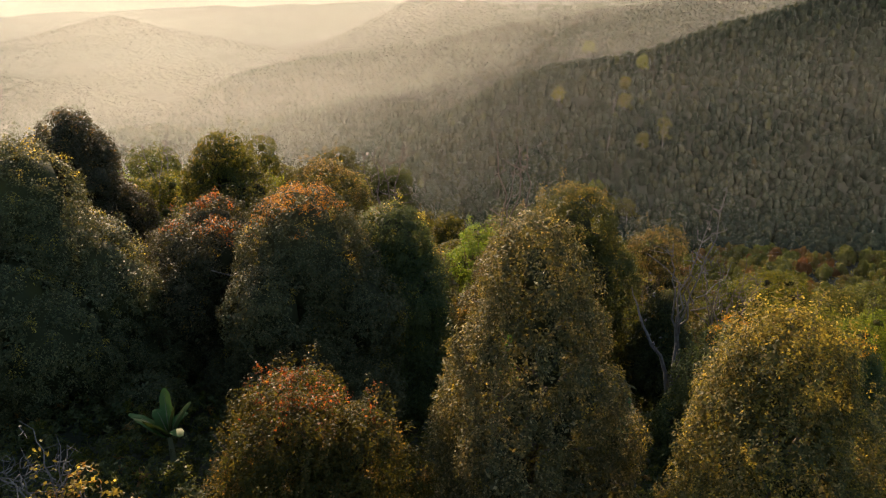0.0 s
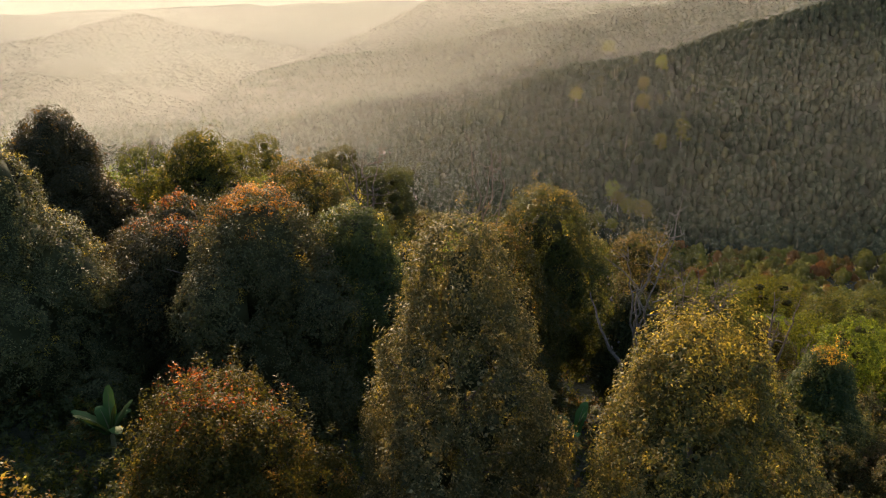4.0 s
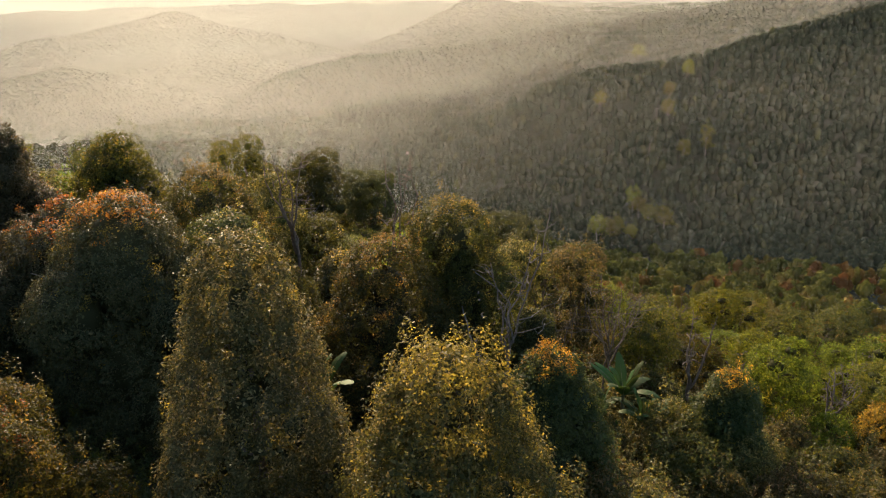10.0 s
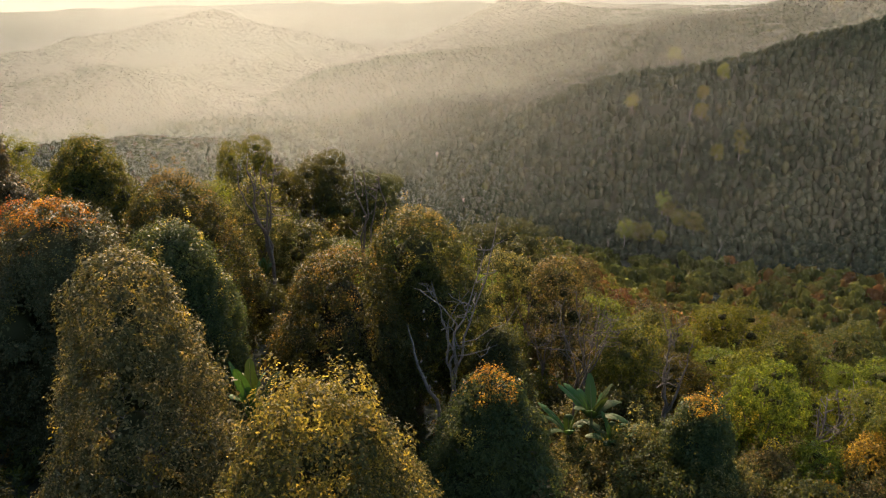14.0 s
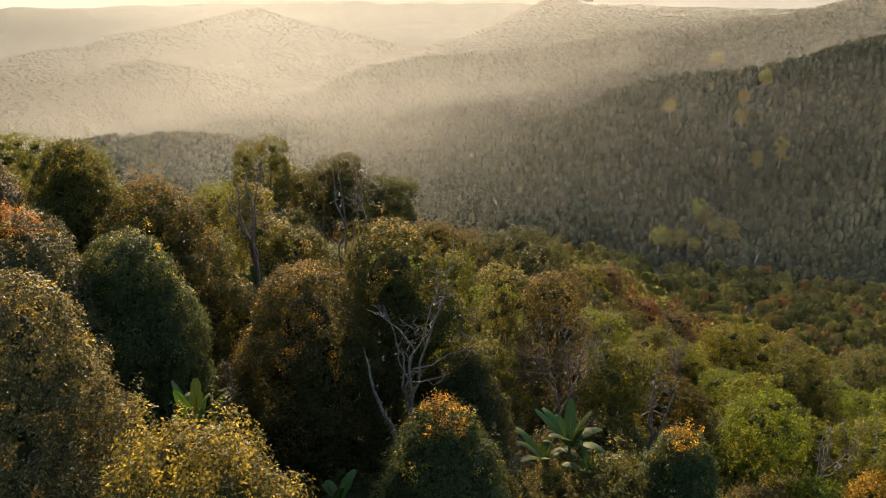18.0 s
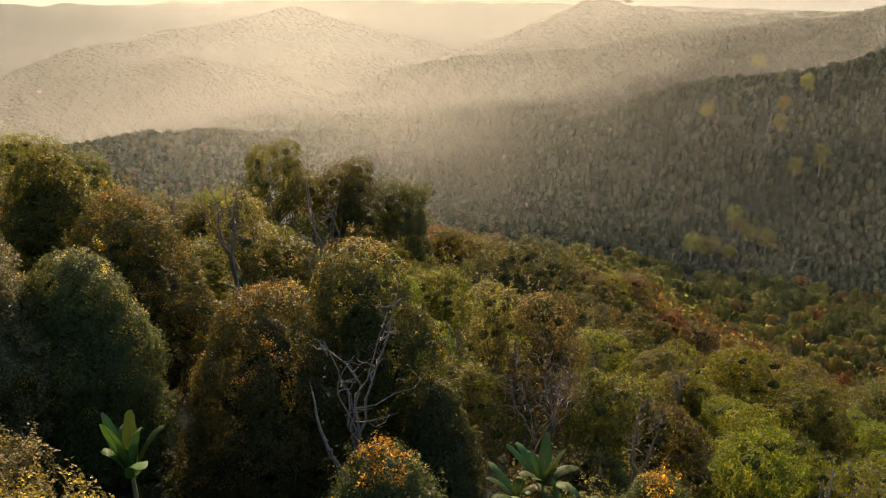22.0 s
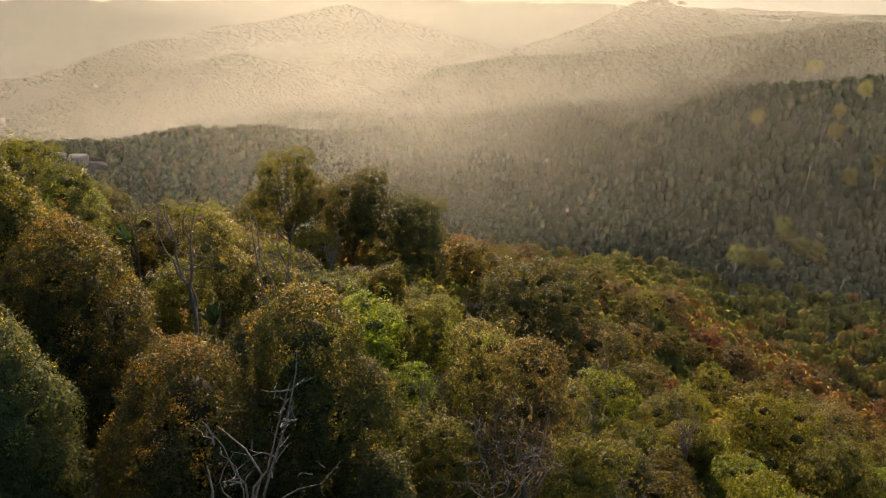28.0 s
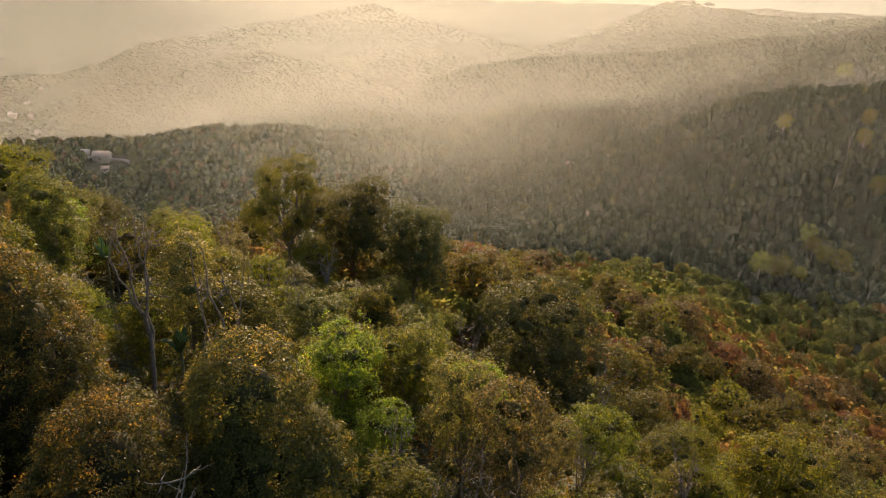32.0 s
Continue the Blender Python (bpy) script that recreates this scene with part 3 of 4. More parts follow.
broadleaf("broadleaf_tree", "golden-green tree with open crown on the crest", SLOPE, (-22.0, 63.0), 20.0, 3.0, 7.0, LEAF_FRESH, 10500, (0.213, 0.12), 11, 42, 0.42, 0.7)

# ---- woods on the far hills ----
def woods(name, label, rng, x, y, half, tall, lobes, around, sprays, spray, tint, sink=1.0, leaf=None):
    """Many far trees in one mesh: each of one or more domed leaf masses, shaggy with small sprays."""
    z = land(x, y) - sink
    if lobes > 1:
        n = len(x)
        th = rng.uniform(0, 2 * np.pi, (n, lobes)) + np.arange(lobes) * 2.4
        off = half[:, None] * rng.uniform(0.35, 0.75, (n, lobes)) * (np.arange(lobes) > 0)
        size = rng.uniform(0.5, 0.72, (n, lobes))
        high = tall[:, None] * np.where(np.arange(lobes) > 0, rng.uniform(0.6, 0.95, (n, lobes)), 1.0)
        x, y = (x[:, None] + off * np.cos(th)).ravel(), (y[:, None] + off * np.sin(th)).ravel()
        half = (half[:, None] * size).ravel()
        squat = np.where(np.tile(np.arange(lobes), n) > 0, 1.7 * half, high.ravel())
        z, tall, tint = np.repeat(z, lobes) + high.ravel() - squat, squat, np.clip(np.repeat(tint, lobes) + rng.normal(0, 0.06, n * lobes), 0, 1)
    n = len(x)
    levels = np.array([0.0, 0.42, 0.76, 0.94]) if around > 5 else np.array([0.0, 0.5, 0.86])
    girth = np.array([0.8, 1.0, 0.84, 0.48]) if around > 5 else np.array([0.85, 1.0, 0.55])
    m = len(levels)
    ang = np.arange(around) * 2 * np.pi / around
    turn = ang[None, None] + rng.uniform(0, 6.28, (n, 1, 1)) + 0.4 * np.arange(m)[None, :, None]
    rr = (0.66 if lobes > 1 else 1.0) * half[:, None, None] * girth[None, :, None] * rng.uniform(0.8, 1.15, (n, m, around))
    zz = z[:, None, None] + tall[:, None, None] * (0.12 + 0.86 * (levels[None, :, None] + rng.normal(0, 0.035, (n, m, around))))
    body = np.stack([x[:, None, None] + rr * np.cos(turn), y[:, None, None] + rr * np.sin(turn), zz], -1).reshape(n, m * around, 3)
    tip = np.stack([x, y, z + tall], -1)[:, None]
    verts = np.concatenate([body, tip], 1)
    i = np.arange(around)
    j = (i + 1) % around
    tris = [np.concatenate([np.stack([k * around + i, k * around + j, (k + 1) * around + j], 1), np.stack([k * around + i, (k + 1) * around + j, (k + 1) * around + i], 1)]) for k in range(m - 1)]
    tris.append(np.stack([(m - 1) * around + i, (m - 1) * around + j, np.full(around, m * around)], 1))
    tris = np.concatenate(tris)
    size = m * around + 1
    faces = (tris[None] + (np.arange(n) * size)[:, None, None]).reshape(-1, 3)
    tints = np.repeat(tint, size)
    u = rng.uniform(0.15, 1.0, (n, sprays)) ** 0.8
    th = rng.uniform(0, 2 * np.pi, (n, sprays))
    r = half[:, None] * np.interp(u, np.append(levels, 1.0), np.append(girth, 0.1)) * rng.uniform(0.85, 1.18, (n, sprays))
    centre = np.stack([x[:, None] + r * np.cos(th), y[:, None] + r * np.sin(th), z[:, None] + tall[:, None] * (0.12 + 0.9 * u)], -1)
    out = unit(np.stack([np.cos(th), np.sin(th), 0.1 + 1.8 * np.clip(u - 0.35, 0, 1)], -1) + rng.normal(0, 0.4, (n, sprays, 3)))
    side = unit(np.cross(out, rng.normal(0, 1.0, (n, sprays, 3))))
    up = np.cross(side, out)
    s = spray * rng.uniform(0.6, 1.35, (n, sprays, 1)) * (half / half.mean())[:, None, None]
    corners = np.stack([centre + up * s * 0.62, centre - side * s * 0.5 - up * s * 0.38, centre + side * s * 0.5 - up * s * 0.38], 2)
    more = np.arange(n * sprays * 3).reshape(-1, 3) + n * size
    me = mesh(name, np.concatenate([verts.reshape(-1, 3), corners.reshape(-1, 3)]), np.concatenate([faces, more]), [leaf or FOREST], tint=np.concatenate([tints, np.repeat(tint, sprays * 3)]))
    me.polygons.foreach_set("use_smooth", np.ones(len(me.polygons), bool))
    return tagged(new(name, me), label, "woods", kind="stuff")


def scatter(rng, count, near, far, left=-58, right=32, turned=-0.02):
    """Random ground places by distance and bearing from the flight's middle, on slopes that face it."""
    d = np.sqrt(rng.uniform(near**2, far**2, count))
    b = np.radians(rng.uniform(left, right, count))
    x, y = 14 + d * np.sin(b), 8 + d * np.cos(b)
    z = land(x, y)
    gx, gy = (land(x + 4, y) - land(x - 4, y)) / 8, (land(x, y + 4) - land(x, y - 4)) / 8
    facing = (gx * (x - 14) + gy * (y - 8) + 46 - z) / np.sqrt(1 + gx**2 + gy**2) / d
    keep = facing > turned
    return x[keep], y[keep]


def mixed(rng, x, y):
    """How green, golden or rusty the trees are, in drifts."""
    drift = 0.52 + 0.24 * np.sin(x / 31 + 1.2 * np.sin(y / 23)) * np.cos(y / 37)
    rust = 0.35 * np.exp(-((x - 40) ** 2 + (y - 235) ** 2) / 1300) + 0.3 * np.exp(-((x - 62) ** 2 + (y - 165) ** 2) / 700)
    return np.clip(drift + rust + rng.normal(0.06, 0.17, len(x)), 0, 1)


def far_woods():
    rng = np.random.default_rng(5)
    x, y = scatter(rng, 900, 92, 175)
    n = len(x)
    woods("lower_slope_woods", "mixed olive and rusty woods on the lower slope", rng, x, y, rng.uniform(2.4, 4.2, n), rng.uniform(3.5, 6.5, n), 6, 6, 70, 0.42, mixed(rng, x, y), leaf=MIXED)
    x, y = scatter(rng, 2300, 175, 345)
    n = len(x)
    woods("valley_woods", "mixed olive and rusty woods in the valley", rng, x, y, rng.uniform(3.4, 6.0, n), rng.uniform(5, 10, n), 5, 6, 18, 0.8, mixed(rng, x, y), leaf=MIXED)
    x, y = scatter(rng, 31000, 345, 740, -54, 26)
    n = len(x)
    open_ground = (x + 408) ** 2 + (y - 394) ** 2 < 300
    x, y = x[~open_ground], y[~open_ground]
    n = len(x)
    # Trees on the spur get a paler, more golden tint to imitate warm sunlight.
    spur = x < -230
    woods("hillside_woods", "dense dark woods on the shaded valley side", rng, x, y, rng.uniform(1.4, 2.5, n) * np.where(spur, 1.5, 1.0), rng.uniform(4.5, 7.5, n) * np.where(spur, 1.3, 1.0), 1, 6, 7, 0.62, np.clip(rng.beta(3, 4.5, n) + np.where(spur, 0.32, 0.05), 0, 1))
    x, y = scatter(rng, 26000, 740, 1080, -56, 24, -0.12)
    n = len(x)
    woods("ridge_woods", "hazy woods on the ridge across the valley", rng, x, y, rng.uniform(2.4, 4.0, n), rng.uniform(3.6, 6.0, n), 1, 5, 3, 1.0, rng.beta(3, 4, n), 2.0)
    x, y = scatter(rng, 20000, 1080, 1750, -58, 24, -0.08)
    n = len(x)
    woods("distant_woods", "hazy woods on distant ridges", rng, x, y, rng.uniform(4.8, 8, n), rng.uniform(4.0, 5.4, n), 1, 5, 2, 1.2, rng.beta(3, 4, n), 3.2)


far_woods()


# ---- upright sheets of thin strips standing in for haze between the ridges ----
def haze_sheet(distance, bearing, half_width, low, high, thick, shift, spread, least, soft, fine):
    """A stand-in for a bank of haze across the valley, an upright sheet of fine uneven strips: densest towards the sun
    to imitate its glow, thinning out just over the woods and at its top.
    """
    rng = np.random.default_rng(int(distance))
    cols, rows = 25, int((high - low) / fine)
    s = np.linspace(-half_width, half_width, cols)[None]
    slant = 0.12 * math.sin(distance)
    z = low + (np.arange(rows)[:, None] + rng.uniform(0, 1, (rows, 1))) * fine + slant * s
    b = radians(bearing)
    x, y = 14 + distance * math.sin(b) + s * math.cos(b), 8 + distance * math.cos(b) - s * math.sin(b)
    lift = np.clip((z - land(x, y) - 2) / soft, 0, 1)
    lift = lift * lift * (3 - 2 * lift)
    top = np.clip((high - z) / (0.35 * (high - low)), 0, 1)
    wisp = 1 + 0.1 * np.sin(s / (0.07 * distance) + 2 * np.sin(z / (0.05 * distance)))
    # The glow around the sun is put into the width of the strips.
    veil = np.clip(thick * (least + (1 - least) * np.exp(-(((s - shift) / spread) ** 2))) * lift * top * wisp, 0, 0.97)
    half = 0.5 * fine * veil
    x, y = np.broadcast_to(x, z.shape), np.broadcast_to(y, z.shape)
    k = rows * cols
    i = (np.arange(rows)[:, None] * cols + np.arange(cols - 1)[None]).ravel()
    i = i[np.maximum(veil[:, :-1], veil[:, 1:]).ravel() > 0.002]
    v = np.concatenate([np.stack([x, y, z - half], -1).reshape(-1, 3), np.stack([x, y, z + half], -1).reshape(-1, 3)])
    me = mesh("valley_haze", v, np.stack([i, i + 1, i + 1 + k, i + k], 1), [HAZE_STRIP])
    tagged(new("valley_haze", me), "sheet of thin strips standing in for sunlit valley haze", "haze", "banks of haze in the valley", "stuff")


haze_sheet(120, -14, 200, -60, 20, 0.008, -24, 45, 0.6, 14, 0.035)
haze_sheet(205, -14, 300, -95, 30, 0.024, -40, 60, 0.4, 25, 0.055)
haze_sheet(290, -12, 420, -120, 40, 0.085, -68, 95, 0.27, 40, 0.08)
haze_sheet(410, -4, 520, -140, 25, 0.125, -160, 135, 0.22, 50, 0.11)
haze_sheet(500, -6, 560, -160, 10, 0.12, -178, 165, 0.24, 60, 0.13)
haze_sheet(636, -40, 330, -200, -40, 0.28, -10, 165, 0.0, 7, 0.17)
haze_sheet(650, 12, 400, -200, 110, 0.19, 40, 250, 0.05, 20, 0.18)
haze_sheet(725, -20, 860, -230, 110, 0.22, -75, 240, 0.5, 18, 0.2)
haze_sheet(880, -19, 1020, -270, 120, 0.12, -130, 290, 0.42, 28, 0.23)
haze_sheet(1050, -20, 1250, -330, 150, 0.15, -140, 300, 0.3, 36, 0.28)
haze_sheet(1340, -20, 1600, -380, 180, 0.39, -180, 390, 0.32, 45, 0.36)
haze_sheet(1800, -20, 2100, -430, 240, 0.68, -235, 470, 0.4, 60, 0.48)


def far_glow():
    """A glowing backdrop for the haze over the far plain and the sea, with the low sun's glow painted in."""
    k = Nodes("painted_far_haze")
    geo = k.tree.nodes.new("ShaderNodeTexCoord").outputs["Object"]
    # Painted sun glow: emission rises towards one point of the backdrop.
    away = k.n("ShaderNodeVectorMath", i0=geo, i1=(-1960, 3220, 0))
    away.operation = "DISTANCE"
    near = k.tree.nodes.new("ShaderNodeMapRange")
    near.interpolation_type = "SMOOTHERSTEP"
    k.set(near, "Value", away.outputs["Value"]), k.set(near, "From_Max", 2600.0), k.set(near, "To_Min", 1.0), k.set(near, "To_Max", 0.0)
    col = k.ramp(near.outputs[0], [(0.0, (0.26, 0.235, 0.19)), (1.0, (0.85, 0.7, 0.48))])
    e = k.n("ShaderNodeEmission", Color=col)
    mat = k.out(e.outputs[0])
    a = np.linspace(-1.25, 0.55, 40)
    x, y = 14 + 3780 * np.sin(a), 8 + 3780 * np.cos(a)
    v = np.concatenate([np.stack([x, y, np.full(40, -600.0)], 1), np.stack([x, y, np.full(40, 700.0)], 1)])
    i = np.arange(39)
    tagged(new("backdrop", mesh("backdrop", v, np.stack([i, i + 1, i + 41, i + 40], 1), [mat])), "glowing backdrop painted as warm haze over the distant plain", "backdrop", kind="structure")


far_glow()

# ---- the slope's lesser trees: a few kinds, copied ----
def kinds():
    """One tree of each kind, parked until it is set in its place."""
    rows = (
        ("broadleaf_tree", "olive broadleaf tree with loose crown", SLOPE, 7.8, 2.9, 6.2, LEAF_OLIVE, 5700, (0.224, 0.123), 11, 0.42, 0.65),
        ("broadleaf_tree", "green broadleaf tree with open crown", SLOPE, 7.0, 2.8, 5.6, LEAF_FRESH, 5320, (0.208, 0.114), 10, 0.42, 0.6),
        ("broadleaf_tree", "deep green broadleaf tree with full crown", SLOPE, 7.2, 2.8, 6.0, LEAF_DEEP, 6080, (0.224, 0.123), 13, 0.44, 0.7),
        ("broadleaf_tree", "rust-coloured drying tree on the slope", SLOPE, 5.4, 2.4, 4.6, LEAF_RUST, 4180, (0.192, 0.0968), 9, 0.4, 0.7),
        ("clove_tree", "dome-shaped clove tree on the slope", CLOVE, 6.2, 2.2, 5.4, LEAF_DARK, 5700, (0.2, 0.106), 24, 0.18, 0.0),
        ("broadleaf_tree", "slender golden-olive tree with thin stems", SLOPE, 8.4, 2.2, 6.8, LEAF_GOLD, 5130, (0.2, 0.106), 11, 0.45, 0.8),
        ("shrub", "low golden-green shrub on the slope", "shrubs on the slope", 2.8, 1.7, 2.6, LEAF_GOLD, 3230, (0.176, 0.088), 8, 0.45, 0.7),
        ("shrub", "low leafy green shrub on the slope", "shrubs on the slope", 2.6, 1.7, 2.4, LEAF_DEEP, 3230, (0.192, 0.106), 8, 0.45, 0.7),
        ("broadleaf_tree", "wide olive tree with flat layered crown", SLOPE, 6.2, 3.5, 4.8, LEAF_OLIVE, 6080, (0.216, 0.123), 14, 0.34, 0.45),
        ("broadleaf_tree", "large olive tree on the lower slope", SLOPE, 9.5, 4.6, 7.5, LEAF_OLIVE, 2400, (0.5, 0.3), 15, 0.36, 0.6),
        ("broadleaf_tree", "large yellow-green tree on the lower slope", SLOPE, 9.0, 4.2, 7.0, LEAF_FRESH, 2200, (0.5, 0.3), 14, 0.38, 0.65),
        ("broadleaf_tree", "rusty round-crowned tree on the lower slope", SLOPE, 7.5, 3.2, 6.0, LEAF_RUST, 1800, (0.45, 0.28), 9, 0.46, 0.8),
        ("broadleaf_tree", "large dark green tree on the lower slope", SLOPE, 9.0, 4.2, 7.4, LEAF_DEEP, 2400, (0.5, 0.3), 14, 0.38, 0.65),
    )
    made = []
    for i, (name, label, group, tall, half, high, leaf, leaves, size, masses, puff, flat) in enumerate(rows):
        x = 300.0 + 9 * i
        top = float(land(x, -60)) - 0.3 + tall
        if name == "clove_tree":
            made.append(tree(name, label, group, (x, -60), top, half, high, leaf, (2.4, 2.0), leaves, size, 0.15, masses, puff, 51 + i, fine=False))
        else:
            made.append(broadleaf(name, label, group, (x, -60), top, half, high, leaf, int(leaves * (1.5 if i > 8 else 2)), (size[0] * 0.8, size[1] * 0.85), masses, 51 + i, puff, flat, fine=False))
        if name == "shrub":
            tagged(made[-1], category="shrub")
    return made


TAKEN = [(-16.5, 24.5, 5), (-25.6, 41.4, 4), (-15.9, 40.6, 3), (-13, 30, 4), (-7.4, 27.4, 4), (-7.6, 40, 3.5), (-4.5, 30.2, 3), (1.9, 19, 3.2), (4.3, 38.6, 3), (2.4, 34, 3), (-3.3, 15.8, 3), (8, 16.6, 3.4), (9.8, 27.5, 3), (18.2, 35.7, 2.6), (8.7, 36.1, 2.4), (16.3, 38.8, 1.5), (14, 36.5, 2.5), (16, 50.5, 2.5), (-24, 56, 3), (24, 66, 3.5), (-48.5, 68.5, 3.5), (-35, 94, 3), (-24.6, 92.5, 3), (-17.2, 95, 3), (1.5, 82, 11), (5, 75, 9), (8, 67, 7), (4.3, 60.8, 3.2), (-5.5, 64.4, 3), (23.4, 53, 2.8), (-10, 49, 3), (-9.6, 45.6, 3)]


def thicket(rng, sources, spots):
    """The crowded trees of the lower slope, too many to count, as one piece of woodland."""
    leaves = [LEAF_OLIVE, LEAF_FRESH, LEAF_RUST, LEAF_GOLD]
    stock = []
    for k, ob in enumerate(sources):
        pieces = []
        for child in ob.children:
            me = child.data
            me.calc_loop_triangles()
            v, t, m = np.empty(len(me.vertices) * 3, np.float32), np.empty(len(me.loop_triangles) * 3, np.int32), np.empty(len(me.loop_triangles), np.int32)
            me.vertices.foreach_get("co", v), me.loop_triangles.foreach_get("vertices", t), me.loop_triangles.foreach_get("material_index", m)
            pieces.append((v.reshape(-1, 3), t.reshape(-1, 3), np.full(len(m), 5) if child.name.startswith("trunk") else np.where(m == 0, k, 4)))
        stock.append((*joined([p[:2] for p in pieces]), np.concatenate([p[2] for p in pieces])))
        for child in list(ob.children):
            bpy.data.objects.remove(child)
        bpy.data.objects.remove(ob)
    made, slots = [], []
    for _ in range(9000):
        d = math.sqrt(rng.uniform(92**2, 250**2))
        b = math.radians(rng.uniform(-40, 34))
        x, y = 16 + d * math.sin(b), 6 + d * math.cos(b)
        if any((x - px) ** 2 + (y - py) ** 2 < (pr + 2.7 + 0.012 * d) ** 2 for px, py, pr in spots):
            continue
        spots.append((x, y, 2.2))
        rusty = (x - 40) ** 2 + (y - 200) ** 2 < 900 or (x - 60) ** 2 + (y - 150) ** 2 < 500
        k = int(rng.choice(4, p=[0.2, 0.1, 0.6, 0.1] if rusty else [0.38, 0.2, 0.24, 0.18]))
        v, t, m = stock[k]
        a, size = rng.uniform(0, 6.28), rng.uniform(0.65, 1.15)
        turn = np.array([(math.cos(a), math.sin(a), 0), (-math.sin(a), math.cos(a), 0), (0, 0, 1.0)])
        made.append((v @ turn * size + np.array([x, y, float(land(x, y)) - 0.3]), t)), slots.append(m)
        if len(made) >= 340:
            break
    v, t = joined(made)
    tagged(new("lower_slope_trees", mesh("lower_slope_trees", v, t, leaves + [SHADE_HEART, BARK], np.concatenate(slots))), "crowded olive, green and rusty trees on the lower slope", "woods", kind="stuff")


def slope_trees():
    rng = np.random.default_rng(8)
    proto = kinds()
    used = [False] * len(proto)
    spots = [(x, y, 0.62 * r) for x, y, r in TAKEN]

    def plant(k, x, y, s):
        low = 1.0 - 0.12 * min(1.0, max(0.0, (y - 48) / 14))
        m = Matrix.LocRotScale((x, y, float(land(x, y)) - 0.3), Euler((rng.normal(0, 0.05), rng.normal(0, 0.05), rng.uniform(0, 6.28))), (s, s, s * low * rng.uniform(0.85, 1.15)))
        ob = copy_thing(proto[k], m) if used[k] else proto[k]
        ob.matrix_basis = m
        used[k] = True

    made = 0
    for _ in range(14000):
        d = math.sqrt(rng.uniform(36**2, 98**2))
        b = math.radians(rng.uniform(-64, 36))
        x, y = 16 + d * math.sin(b), 6 + d * math.cos(b)
        gap = 1.7 + 0.012 * d
        if y < 44 or any((x - px) ** 2 + (y - py) ** 2 < (pr + gap) ** 2 for px, py, pr in spots):
            continue
        size = rng.uniform(0.72, 1.3) * (0.8 if x > 12 and y < 60 else 1.0)
        spots.append((x, y, 1.9 * size))
        odds = [0.18, 0.23, 0.15, 0.11, 0.01, 0.13, 0.03, 0.03, 0.13] if x + 0.25 * y > 10 else [0.22, 0.16, 0.2, 0.11, 0.03, 0.12, 0.02, 0.03, 0.11]
        k = int(rng.choice(9, p=odds))
        plant(1 if k == 3 and y < 62 else k, x, y, size)
        made += 1
        if made >= 290:
            break
    thicket(rng, proto[9:], spots)
    low = 0
    for _ in range(3000):
        x, y = rng.uniform(11, 42), rng.uniform(22, 48)
        if y > 46 or y < 20 + 0.2 * x or any((x - px) ** 2 + (y - py) ** 2 < (0.6 * pr + 0.8) ** 2 for px, py, pr in spots):
            continue
        spots.append((x, y, 1.0))
        plant(6 + int(rng.uniform(0, 1) < 0.3), x, y, rng.uniform(0.7, 1.35))
        low += 1
        if low >= 120:
            break


slope_trees()


# ---- undergrowth ----
def undergrowth():
    """Low bushes, ferns and weeds: leafy mounds close by, sparser single leaves further off and behind."""
    rng = np.random.default_rng(9)
    pieces, kinds_of = [], []
    for cell in range(96):
        m = 34
        d = np.sqrt(rng.uniform(9**2, 60**2, m)) if cell > 41 else np.sqrt(rng.uniform(10**2, 34**2, m))
        b = np.radians(rng.uniform(-62, 38, m) if cell > 41 else rng.uniform(-85, 0 if cell > 13 else -45, m))
        x, y = 14 + d * np.sin(b), 4 + d * np.cos(b)
        size = rng.uniform(0.5, 1.35, m)
        centre = np.stack([x, y, land(x, y) + 0.25 * size], 1)
        v, q, c, high, out = foliage(rng, centre, np.stack([size, size, 0.85 * size], 1), 3600, (0.17, 0.085), 24, 0.26, 0.1, 0.0, 0.0, 0.8, 0.3, 0.7, kite=False)
        pieces.append((v, q)), kinds_of.append(rng.choice([0, 0, 1, 2] if cell > 41 else [0, 0, 0, 1], c.max() + 1)[c])
    n = 90000
    d = np.sqrt(rng.uniform(40**2, 150**2, n))
    b = np.radians(np.where(np.arange(n) < 70000, rng.uniform(-64, 40, n), rng.uniform(40, 296, n)))
    x, y = 14 + d * np.sin(b), 4 + d * np.cos(b)
    clump = 0.5 + 0.5 * np.sin(x / 1.7 + 2 * np.sin(y / 2.3)) * np.sin(y / 1.9 + 1.5 * np.sin(x / 2.9))
    places = np.stack([x, y, land(x, y) + rng.uniform(0, 1, n) ** 1.5 * (0.4 + 2.0 * clump)], 1)
    pieces.append(blades(rng, places, np.tile([0.0, 0.0, 0.9], (n, 1)), 0.34, 0.18, 0.1, 0.8))
    kinds_of.append(np.where(np.sin(x / 9 + 1.3 * np.sin(y / 7)) > 0.4, 2, np.where(rng.uniform(0, 1, n) < 0.5, 0, 1)))
    v, q = joined(pieces)
    tagged(new("undergrowth", mesh("undergrowth", v, q, [LEAF_SHADE, LEAF_OLIVE, LEAF_RUST], np.concatenate(kinds_of))), "tangled shrubs, ferns and dry weeds under the trees", "undergrowth", kind="stuff")


undergrowth()


